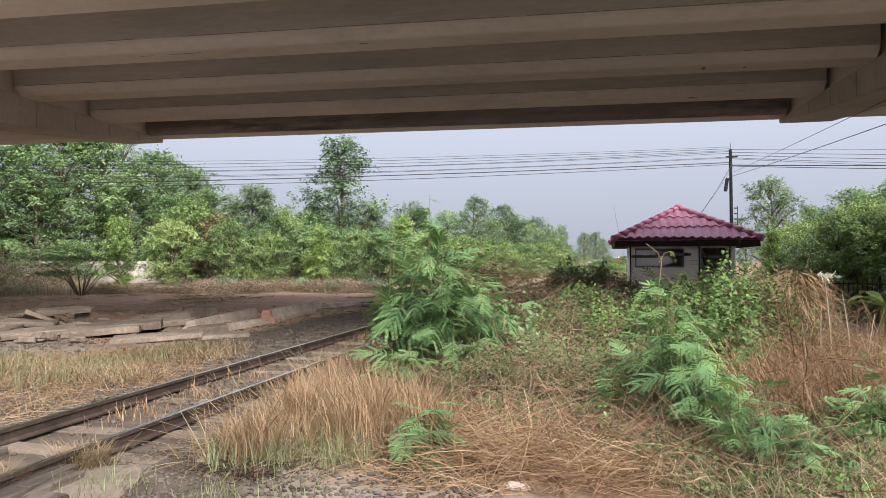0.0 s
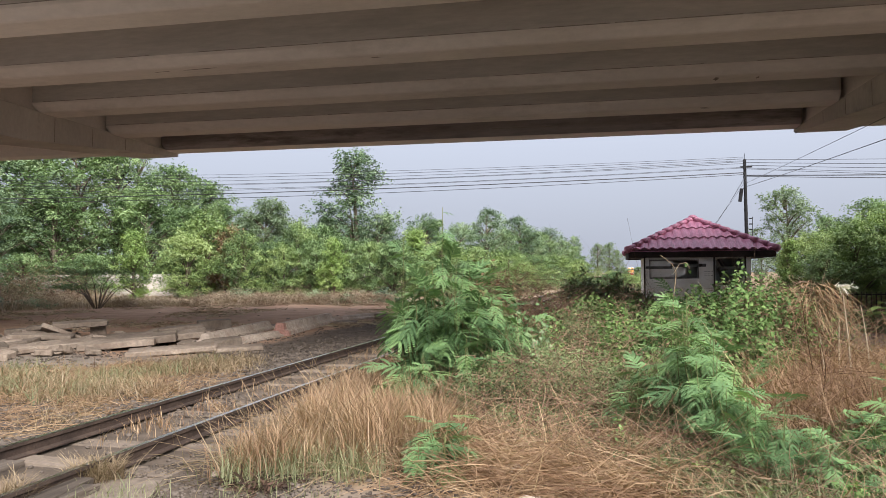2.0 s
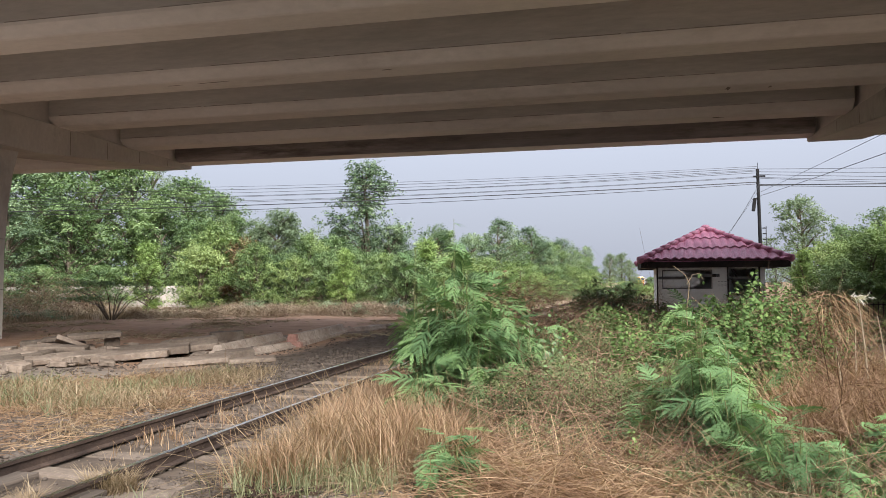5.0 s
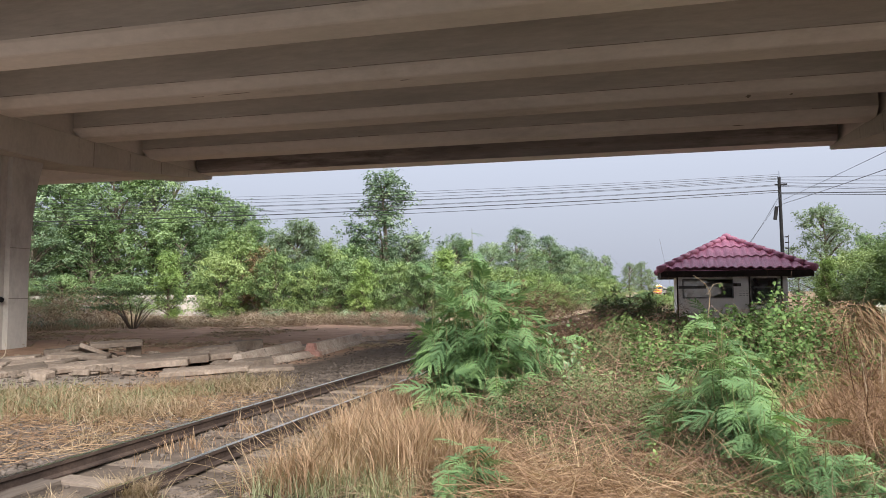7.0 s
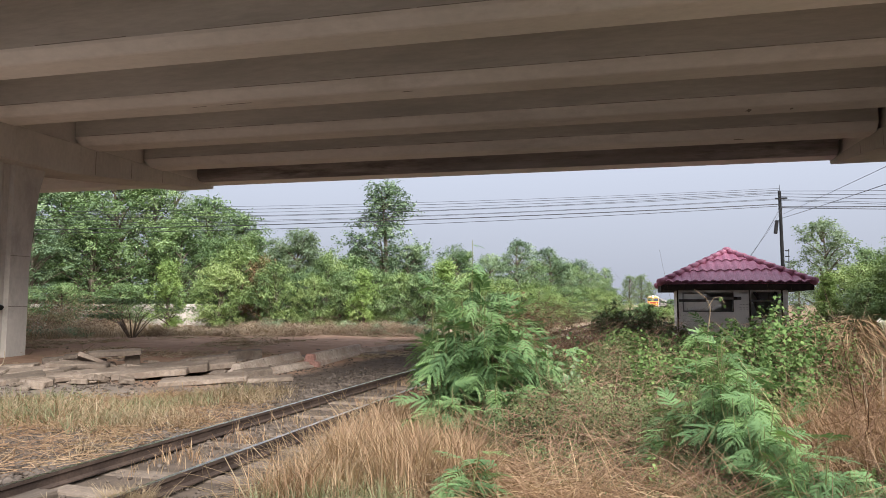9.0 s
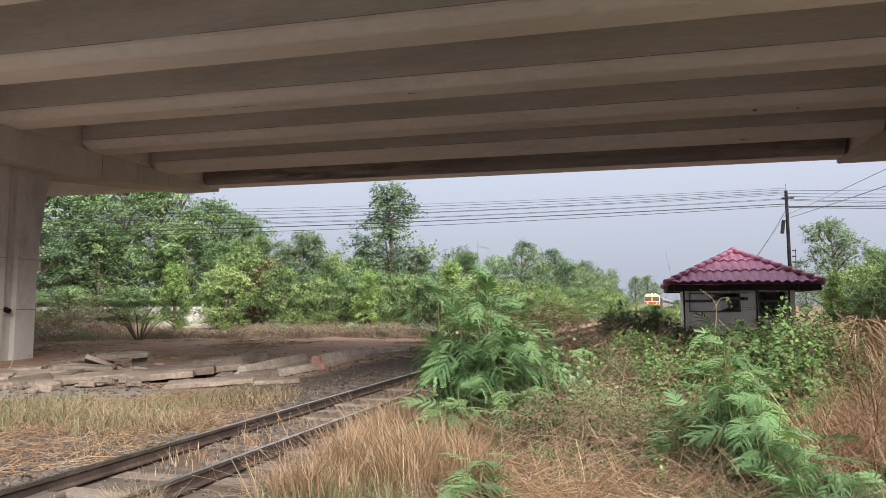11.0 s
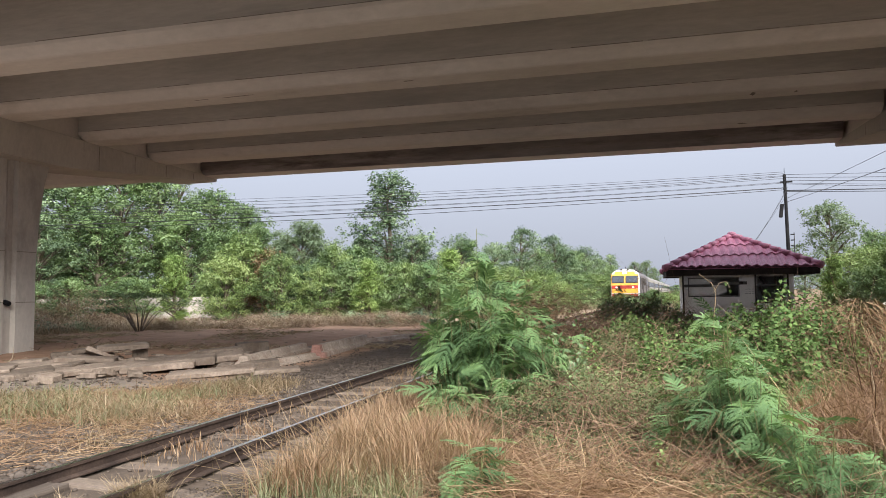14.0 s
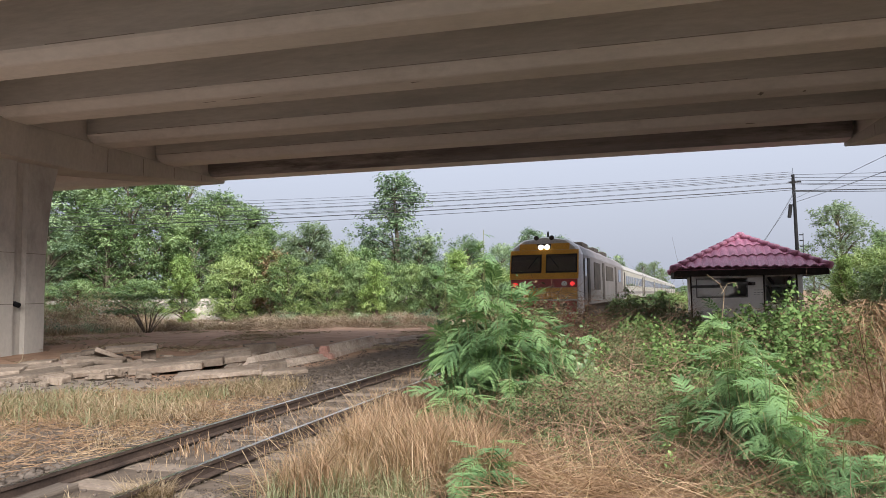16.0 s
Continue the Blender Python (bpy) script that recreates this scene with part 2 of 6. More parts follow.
def tube(V, F, pts, radii, sides=6):
    """Adds a bent, tapered tube to the lists V and F."""
    pts = [Vector(p) for p in pts]
    base = len(V)
    for i, p in enumerate(pts):
        d = (pts[min(i + 1, len(pts) - 1)] - pts[max(i - 1, 0)]).normalized()
        s = d.cross(Vector((0.3, 0.9, 0.1))).normalized()
        u = d.cross(s)
        for k in range(sides):
            a = 2 * math.pi * k / sides
            V.append(p + (math.cos(a) * s + math.sin(a) * u) * float(radii[i]))
    for i in range(len(pts) - 1):
        for k in range(sides):
            a, b = base + i * sides + k, base + i * sides + (k + 1) % sides
            F.append((a, b, b + sides, a + sides))


def leaves(rng, centres, normals, length, width, fold=0.15):
    """Four-cornered leaves as arrays of corners and faces: one for each centre, facing roughly along its normal."""
    n = len(centres)
    normals = normals / np.maximum(np.linalg.norm(normals, axis=1, keepdims=True), 1e-6)
    side = np.cross(normals, rng.normal(size=(n, 3)))
    side /= np.maximum(np.linalg.norm(side, axis=1, keepdims=True), 1e-6)
    fwd = np.cross(side, normals)
    ln = (length * rng.uniform(0.65, 1.35, (n, 1)))
    wd = ln * width / length
    V = np.stack([centres - fwd * ln / 2, centres + side * wd / 2 + normals * ln * fold - fwd * ln * 0.08,
                  centres + fwd * ln / 2 - normals * ln * fold * 0.5, centres - side * wd / 2 + normals * ln * fold - fwd * ln * 0.08], 1).reshape(-1, 3)
    F = np.arange(4 * n).reshape(n, 4)
    return V, F


def quick_mesh(name, V, F, mat):
    """A mesh from arrays of corners and four-cornered faces."""
    me = bpy.data.meshes.new(name)
    V, F = np.asarray(V, dtype=np.float32), np.asarray(F, dtype=np.int32)
    k = F.shape[1]
    me.vertices.add(len(V))
    me.vertices.foreach_set("co", V.ravel())
    me.loops.add(F.size)
    me.loops.foreach_set("vertex_index", F.ravel())
    me.polygons.add(len(F))
    me.polygons.foreach_set("loop_start", np.arange(0, F.size, k, dtype=np.int32))
    me.update(calc_edges=True)
    me.materials.append(mat)
    return me


def polar(b, r):
    """A place on the ground: degrees to the right of the line's heading, and metres from where the camera stands."""
    return (r * math.sin(radians(b)), r * math.cos(radians(b)))


def track_x(y):
    """The railway's centre line: straight past the camera, then bearing slightly to the right."""
    k = (y - 22) / 6
    return -4.37 + 0.0455 * 6 * (math.log1p(math.exp(k)) if k < 30 else k)


def track_heading(y):
    return -math.degrees(math.atan(0.0455 / (1 + math.exp(-max(-50, min(50, (y - 22) / 6))))))


# ---- ground ----
def ground_height(x, y):
    """Nearly level; a low bank to the right of the line under the thicket, a shallow rise of the dirt yard."""
    h = 0.05 * noise.noise((x * 0.25, y * 0.25, 0)) + 0.02 * noise.noise((x * 1.1, y * 1.1, 3))
    d = x - track_x(max(-20, min(y, 400)))
    bed = max(0.0, 1 - abs(d) / 2.2)
    return h * (1 - bed) - 0.03


def ground_material():
    m = surface("ground", (0.135, 0.11, 0.09), (0.24, 0.2, 0.165), 3.0, 0.3, 0.95, 0.6, world_space=True, depth=0.03)
    nt = m.node_tree
    p = nt.nodes["Principled BSDF"]
    col = p.inputs["Base Color"].links[0].from_socket
    pos = nt.nodes.new("ShaderNodeNewGeometry").outputs["Position"]
    wob = noise_of(nt, pos, 0.35, 5.0, 0.7)
    xyz = nt.nodes.new("ShaderNodeSeparateXYZ")
    nt.links.new(pos, xyz.inputs[0])

    def math2(op, a, b):
        n = nt.nodes.new("ShaderNodeMath")
        n.operation = op
        for i, v in enumerate((a, b)):
            if isinstance(v, (int, float)):
                n.inputs[i].default_value = v
            else:
                nt.links.new(v, n.inputs[i])
        return n.outputs[0]

    def beyond(value, edge, soft):
        """0 before the edge, 1 past it, with a ragged border."""
        v = math2("ADD", value, math2("MULTIPLY", math2("SUBTRACT", wob, 0.5), soft * 2.0))
        n = nt.nodes.new("ShaderNodeMapRange")
        n.inputs["From Min"].default_value, n.inputs["From Max"].default_value = edge - soft * 0.3, edge + soft * 0.3
        nt.links.new(v, n.inputs["Value"])
        return n.outputs[0]
    yard = math2("MULTIPLY", beyond(xyz.outputs[1], 11.5, 1.5), beyond(math2("MULTIPLY", xyz.outputs[0], -1.0), 7.5, 1.5))
    earth = ramp(nt, noise_of(nt, pos, 1.4, 6.0, 0.7), [(0.3, (0.22, 0.13, 0.082)), (0.7, (0.34, 0.22, 0.148))])
    col = mix(nt, yard, col, earth)
    field = beyond(xyz.outputs[1], 33.0, 4.0)
    straw = ramp(nt, noise_of(nt, pos, 0.8, 6.0, 0.7), [(0.3, (0.2, 0.14, 0.095)), (0.7, (0.36, 0.27, 0.185))])
    col = mix(nt, field, col, straw)
    litter = beyond(xyz.outputs[0], -2.4, 1.0)
    thatch = ramp(nt, noise_of(nt, pos, 2.5, 6.0, 0.75), [(0.3, (0.1, 0.068, 0.042)), (0.7, (0.24, 0.165, 0.1))])
    near = math2("MULTIPLY", litter, beyond(xyz.outputs[1], 4.6, 0.8))
    col = mix(nt, near, col, thatch)
    path = math2("MULTIPLY", math2("MULTIPLY", beyond(xyz.outputs[0], 2.2, 0.8), beyond(xyz.outputs[1], 10.8, 0.7)), math2("SUBTRACT", 1.0, beyond(xyz.outputs[1], 19.5, 0.8)))
    col = mix(nt, path, col, ramp(nt, noise_of(nt, pos, 2.0, 6.0, 0.7), [(0.3, (0.17, 0.13, 0.11)), (0.7, (0.26, 0.205, 0.175))]))
    # the track bed is dark and oily
    d = math2("ABSOLUTE", math2("ADD", xyz.outputs[0], 4.9), 0.0)
    bed = math2("MULTIPLY", math2("SUBTRACT", 1.0, beyond(d, 2.6, 0.8)), math2("SUBTRACT", 1.0, beyond(xyz.outputs[1], 24.0, 3.0)))
    dark = ramp(nt, noise_of(nt, pos, 3.0, 6.0, 0.75), [(0.3, (0.032, 0.023, 0.017)), (0.7, (0.1, 0.075, 0.056))])
    col = mix(nt, math2("MULTIPLY", bed, 0.85), col, dark)
    # unseen asphalt-dark ground added behind the camera, to dim the girder webs
    dim_behind = math2("SUBTRACT", 1.0, beyond(xyz.outputs[1], 2.4, 0.5))
    dim_tone = ramp(nt, noise_of(nt, pos, 5.0, 6.0, 0.75), [(0.3, (0.045, 0.043, 0.042)), (0.7, (0.085, 0.08, 0.077))])
    col = mix(nt, dim_behind, col, dim_tone)
    nt.links.new(col, p.inputs["Base Color"])
    return m


def build_ground():
    def steps(edges):
        out = []
        for a, b, s in edges:
            out += list(np.arange(a, b, s))
        return out + [edges[-1][1]]
    xs = steps([(-900, -80, 80), (-80, -30, 4), (-30, 12, 0.5), (12, 40, 4), (40, 900, 80)])
    ys = steps([(-300, -20, 40), (-20, 0, 2), (0, 30, 0.5), (30, 80, 4), (80, 2000, 120)])
    V = [(x, y, ground_height(x, y)) for y in ys for x in xs]
    n = len(xs)
    F = [(j * n + i, j * n + i + 1, (j + 1) * n + i + 1, (j + 1) * n + i) for j in range(len(ys) - 1) for i in range(n - 1)]
    me = quick_mesh("ground", V, F, ground_material())
    for f in me.polygons:
        f.use_smooth = True
    tagged(link("ground", me), "gravel, oily track bed, brown dirt yard and straw-covered verge", "ground", kind="structure")


build_ground()

# ---- flyover ----
H = EYE + 5.1
SKEW = 0.048
PIER_SLANT = 0.055
GIRDERS = [26.5 - 3.46 * i for i in range(6)]

# a box with chamfered lower edges
GIRDER_PROFILE = [(0, H), (-0.72, H), (-0.78, H + 0.02), (-0.98, H + 0.2), (-1.0, H + 0.26), (-1.0, H + 1.35), (0.22, H + 1.35), (0.22, H + 0.26), (0.2, H + 0.2)]


def build_flyover():
    left, right = -17.85, 6.53
    fly = tagged(new("flyover"), "brown-grey concrete roadway flyover on wide box girders", "bridge", kind="structure")
    for i, y in enumerate(GIRDERS):
        bm = bmesh.new()
        off = (26.5 - y) * PIER_SLANT
        prism(bm, GIRDER_PROFILE, left + off, right + off, "x")
        for v in bm.verts:
            v.co.y += y + SKEW * v.co.x
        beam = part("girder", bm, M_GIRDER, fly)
        # the outermost girder is darker and streaked over its whole side, chamfer included
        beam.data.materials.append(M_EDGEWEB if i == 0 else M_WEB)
        # upright faces take the second material; on inner girders it holds painted shade
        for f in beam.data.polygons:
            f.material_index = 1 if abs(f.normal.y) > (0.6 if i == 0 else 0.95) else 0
        # broken seam where the formwork boards met, above the chamfer
        rng = random.Random(60 + i)
        bm, x = bmesh.new(), left + off + 0.4
        while x < right + off - 1.5:
            ln = rng.uniform(0.5, 2.6)
            z = H + 0.27 + rng.uniform(-0.006, 0.006)
            box(bm, x, min(x + ln, right + off), -1.004, -0.99, z, z + rng.uniform(0.006, 0.016))
            x += ln + rng.choice((0.1, 0.4, 1.3))
        for v in bm.verts:
            v.co.y += y + SKEW * v.co.x
        part("formwork_seam", bm, M_UNDERSTAIN, beam)
        # the next spans, beyond each pier
        for a, b in ((left + off - 24, left + off - 1.75), (right + off + 1.75, right + off + 24)):
            bm = prism(bmesh.new(), GIRDER_PROFILE, a, b, "x")
            for v in bm.verts:
                v.co.y += y + SKEW * v.co.x
            part("girder", bm, M_GIRDER, fly)
    for x0, x1 in ((left - 0.55, left - 0.1), (right + 0.1, right + 0.55), (left - 1.65, left - 1.2), (right + 1.2, right + 1.65)):
        bm = boxed(x0, x1, GIRDERS[-1] - 1.2, GIRDERS[0] - 0.02, H + 0.06, H + 1.3)
        for v in bm.verts:
            v.co.x += (26.5 - v.co.y) * PIER_SLANT
            v.co.y += SKEW * v.co.x
        part("diaphragm", bm, M_GIRDER, fly)
    bm = boxed(left - 24, right + 24, GIRDERS[-1] - 1.6, GIRDERS[0] + 0.6, H + 1.352, H + 1.62)
    for v in bm.verts:
        v.co.y += SKEW * v.co.x
    part("deck", bm, M_GIRDER, fly)
    # spalled patches and hairline cracks on the soffits
    rng = random.Random(77)
    for x, y, lx, ly in ((2.95, 22.6, 0.45, 0.16), (2.8, 19.25, 0.16, 0.4), (3.85, 19.35, 0.12, 0.3), (-9.8, 15.1, 1.1, 0.05), (-10.9, 15.08, 0.7, 0.04), (-5.3, 15.3, 0.3, 0.06), (1.0, 26.1, 0.4, 0.05)):
        pts = []
        for k in range(9):
            a = 2 * math.pi * k / 9
            q = rng.uniform(0.45, 1.0)
            pts.append((x + lx / 2 * math.cos(a) * q, y + ly / 2 * math.sin(a) * q + 0.1 * (x + lx * math.cos(a) - x) * (1 if ly > 0.1 else 0)))
        part("spall", prism(bmesh.new(), pts, H - 0.004, H + 0.004, "z"), M_UNDERSTAIN, fly, "dark spalled patch")
    # piers: a hammerhead cap on a grooved column
    for name, x0, x1 in (("pier_west", left - 1.75, left), ("pier_east", right, right + 1.75)):
        pier = tagged(new(name), "weathered concrete hammerhead pier with grooved column", "pier", kind="structure")
        mid, far = 15.7, 25.78 if x1 < 0 else 26.95
        bm = prism(bmesh.new(), [(far, H + 0.05), (far, H - 0.12), (mid + 1.6, H - 0.98), (mid - 1.6, H - 0.98), (4.65, H - 0.2), (4.65, H + 0.05)], x0, x1, "x")
        for v in bm.verts:
            v.co.x += (26.5 - v.co.y) * PIER_SLANT
        bmesh.ops.bevel(bm, geom=bm.edges[:], offset=0.03, segments=2, affect="EDGES")
        part("pier_cap", bm, M_CAP, pier)
        for y in (18.6, 20.4, 22.2, 24.0):
            fx = x1 if x1 < 0 else x0
            zb = H - 0.98 + (y - mid - 1.6) / (far - mid - 1.6) * 0.86
            part("formwork_joint", boxed(fx - 0.004, fx + 0.004, y - 0.012, y + 0.012, zb + 0.03, H - 0.04, m=pose((26.5 - y) * PIER_SLANT, 0, 0)), M_UNDERSTAIN, pier)
        c = (x0 + x1) / 2 + 0.2 + (26.5 - mid) * (PIER_SLANT if x0 > 0 else 0.0)
        w, g, q = 0.72, 0.2, 0.12
        f0, f1 = c - w, c + w
        lo, hi = mid - 0.87, mid + 0.87
        ring = [(f0, lo), (f1, lo), (f1, mid - g), (f1 - q, mid - g + 0.06), (f1 - q, mid + g - 0.06), (f1, mid + g), (f1, hi),
                (f0, hi), (f0, mid + g), (f0 + q, mid + g - 0.06), (f0 + q, mid - g + 0.06), (f0, mid - g)]
        bm = bmesh.new()
        rings = []
        for z, flare in ((-0.4, 0.0), (2.6, 0.0), (4.0, 0.1), (5.0, 0.24), (H - 0.97, 0.42)):
            rings.append([bm.verts.new((px, py + (flare if py > mid + 0.5 else -flare if py < mid - 0.5 else 0), z)) for px, py in ring])
        for r0, r1 in zip(rings, rings[1:]):
            for i in range(len(ring)):
                bm.faces.new((r0[i], r0[(i + 1) % len(ring)], r1[(i + 1) % len(ring)], r1[i]))
        bm.faces.new(rings[0][::-1]), bm.faces.new(rings[-1])
        part("column", bm, M_CAP, pier)
        for z in (1.45, 2.95):
            for p0, p1 in ((lo - 0.003, mid - g), (mid + g, hi + 0.003)):
                part("casting_joint", boxed(f0 - 0.003, f1 + 0.003, p0, p1, z, z + 0.02), M_UNDERSTAIN, pier)
        fx = f1 - q if x1 < 0 else f0 + q
        part("drain_pipe", rod(bmesh.new(), (fx, mid - 0.08, 1.5), (fx, mid - 0.08, H - 1.0), 0.05, sides=10), M_CAP, pier)
        part("pipe_outlet", rod(bmesh.new(), (fx - 0.05, mid - 0.08, 1.5), (fx + (0.2 if x1 < 0 else -0.2), mid - 0.08, 1.42), 0.075, sides=12), M_POLE, pier)


build_flyover()


# ---- railway ----
def build_track():
    track = tagged(new("railway_track"), "metre-gauge track with rusty rails on worn concrete sleepers", "railway track", kind="structure")
    ys = list(np.arange(-30, 60, 1.5)) + list(np.arange(60, 660, 10))
    prof = [(-0.06, 0), (-0.06, 0.012), (-0.012, 0.025), (-0.012, 0.085), (-0.032, 0.095), (-0.032, 0.122), (0.032, 0.122), (0.032, 0.095), (0.012, 0.085), (0.012, 0.025), (0.06, 0.012), (0.06, 0)]
    for side in (-0.533, 0.533):
        V, F = [], []
        for y in ys:
            for px, pz in prof:
                V.append((track_x(y) + side + px, y, pz + 0.0))
        n = len(prof)
        for j in range(len(ys) - 1):
            for k in range(n):
                a, b = j * n + k, j * n + (k + 1) % n
                F.append((a, a + n, b + n, b))
        rail = link("rail", mesh_of("rail", V, F, M_RAIL), track)
        V, F = [], []
        for y in ys:
            for px in (-0.024, 0.024):
                V.append((track_x(y) + side + px, y, 0.1245))
        for j in range(len(ys) - 1):
            F.append((2 * j, 2 * j + 1, 2 * j + 3, 2 * j + 2))
        link("railhead", mesh_of("railhead", V, F, M_RAILTOP), rail)
    bm = box(bmesh.new(), -1.0, 1.0, -0.12, 0.12, -0.17, -0.004, 0.025)
    for v in bm.verts:
        if abs(v.co.x) < 0.4:
            v.co.z -= 0.03
    me = bpy.data.meshes.new("sleeper")
    bm.to_mesh(me)
    bm.free()
    me.materials.append(M_SLEEPER)
    rng = random.Random(5)
    y = -6.0
    while y < 90:
        link("sleeper", me, track, pose(track_x(y) + rng.uniform(-0.04, 0.04), y, -0.012 + rng.uniform(-0.025, 0.008), rng.uniform(-1, 1), rng.uniform(-1, 1), track_heading(y) + rng.uniform(-2.5, 2.5)))
        y += 0.68

    for x, y0, y1 in ((0.7, 0.5, 4.25), (0.93, -1.0, 3.85), (-0.3, 0.5, 4.6)):
        bm = box(bmesh.new(), -0.1, 0.1, y0, y1, -0.08, 0.05, 0.02)
        along = [e for e in bm.edges if abs(e.verts[0].co.y - e.verts[1].co.y) > 1]
        bmesh.ops.subdivide_edges(bm, edges=along, cuts=26)
        for v in bm.verts:
            chip = 0.016 * noise.noise((v.co.x * 20, v.co.y * 5, v.co.z * 20 + x))
            v.co.y += 0.12 * noise.noise((v.co.x * 9, v.co.z * 14, x * 3)) if v.co.y > y1 - 0.03 else 0.0
            v.co.x += track_x(v.co.y) + x + 0.02 * math.sin(v.co.y * 1.3 + x * 9) + chip
            v.co.z += 0.012 * math.sin(v.co.y * 2.1 + x * 5) + chip
        part("crossing_beam", bm, M_TIMBER, track, "worn crossing beam beside the rail")


build_track()


# ---- crossing keeper's hut ----
def build_hut():
    hut = tagged(new("keeper_hut"), "derelict cream guard hut with maroon tiled hip roof", "hut")
    x0, x1, y0, y1, top = 1.40, 5.38, 29.0, 32.6, 2.12
    t = 0.12
    # front wall in pieces round a window band and a wide opening
    wx0, wx1, wz0, wz1 = 1.6, 3.42, 1.31, 2.0
    dx0, dx1 = 4.08, 5.08
    for a, b, c, d in ((x0, wx0, -0.3, top), (wx0, wx1, -0.3, wz0), (wx0, wx1, wz1, top), (wx1, dx0, -0.3, top), (dx1, x1, -0.3, top), (dx0, dx1, top - 0.06, top), (dx0, dx1, -0.3, 1.0)):
        part("front_wall", boxed(a, b, y0, y0 + t, c, d), M_HUT, hut)
    part("side_wall", boxed(x0, x0 + t, y0 + t, y1, -0.3, top), M_HUT, hut)
    part("side_wall", boxed(x1 - t, x1, y0 + t, y1, -0.3, top), M_HUT, hut)
    part("back_wall", boxed(x0 + t, x1 - t, y1 - t, y1, -0.3, top), M_HUT, hut)
    part("wall_ceiling", boxed(x0, x1, y0, y1, top + 0.002, top + 0.05), M_HUTBAND, hut, "dark boarded ceiling")
    # panel that fills most of the window, its corner broken out in a jagged line
    outline = [(wx0 + 0.02, wz0 + 0.02), (2.72, wz0 + 0.02), (2.84, 1.42), (2.98, 1.46), (3.02, 1.56), (2.92, 1.68), (2.66, 1.8), (2.42, wz1 - 0.02), (wx0 + 0.02, wz1 - 0.02)]
    part("shutter", prism(bmesh.new(), outline, y0 + 0.05, y0 + 0.085, "y"), M_HUT, hut, "pale boarded-up window panel with a broken corner")
    for a, b, c, d in ((wx0 - 0.03, wx1 + 0.03, wz0 - 0.035, wz0), (wx0 - 0.03, wx1 + 0.03, wz1, wz1 + 0.03), (wx0 - 0.03, wx0, wz0, wz1), (wx1, wx1 + 0.03, wz0, wz1)):
        part("window_frame", boxed(a, b, y0 - 0.018, y0 + 0.03, c, d), M_HUTBAND, hut)
    part("sagging_board", box(bmesh.new(), x0 + 0.02, 2.45, y0 - 0.045, y0 - 0.02, 1.66, 1.77, 0.01, pose(0, 0, 0)), M_HUTBAND, hut, "weathered grey board nailed across the wall")
    part("sagging_board", box(bmesh.new(), 2.38, 3.72, y0 - 0.072, y0 - 0.047, 1.74, 1.86, 0.01), M_HUTBAND, hut, "weathered grey board nailed across the wall")
    part("board_end", boxed(3.44, 3.58, y0 - 0.085, y0 - 0.0735, 1.74, 1.86), M_FASCIA, hut)
    # row of small marks left on the wall
    for zz in (1.55, 1.45, 1.38):
        for k in range(3):
            part("wall_mark", boxed(3.66 + 0.12 * k, 3.74 + 0.12 * k, y0 - 0.004, y0 - 0.001, zz, zz + 0.012), M_HUTBAND, hut)
    # broken frame in the wide opening
    for a, b in (((dx0 + 0.12, 2.05), (dx0 + 0.3, 1.75)), ((dx1 - 0.1, 2.05), (dx1 - 0.25, 1.7)), ((dx0 + 0.1, 1.72), (dx0 + 0.34, 1.0)), ((dx1 - 0.12, 1.72), (dx1 - 0.3, 1.0))):
        part("broken_strut", rod(bmesh.new(), (a[0], y0 + 0.06, a[1]), (b[0], y0 + 0.06, b[1]), 0.06, sides=4), M_FASCIA, hut)
    part("opening_beam", box(bmesh.new(), dx0, dx1, y0 + 0.02, y0 + 0.09, 1.66, 1.75), M_HUTBAND, hut)
    for x in (x0 - 0.05, dx0 - 0.08, dx1 + 0.06):
        part("corner_post", boxed(x, x + 0.06, y0 - 0.03, y0 - 0.001, -0.3, top - 0.004), M_FASCIA, hut)
    # roof: four slopes of interlocking wave tiles
    ex0, ex1, ey0, ey1 = 0.68, 6.18, 28.1, 33.5
    ez, rz = 2.36, 3.74
    ax, ay = 3.45, (ey0 + ey1) / 2
    box_f = bmesh.new()
    for a, b, c, d in ((ex0 + 0.06, ex1 - 0.06, ey0 + 0.06, ey0 + 0.11), (ex0 + 0.06, ex1 - 0.06, ey1 - 0.11, ey1 - 0.06), (ex0 + 0.06, ex0 + 0.11, ey0 + 0.11, ey1 - 0.11), (ex1 - 0.11, ex1 - 0.06, ey0 + 0.11, ey1 - 0.11)):
        box(box_f, a, b, c, d, ez - 0.26, ez + 0.03)
    part("fascia", box_f, M_FASCIA, hut, "dark-stained fascia board")
    part("soffit", boxed(ex0 + 0.1, ex1 - 0.1, ey0 + 0.1, ey1 - 0.1, ez - 0.2, ez - 0.14), M_FASCIA, hut)
    corners = [(ex0, ey0), (ex1, ey0), (ex1, ey1), (ex0, ey1)]
    rows = 3
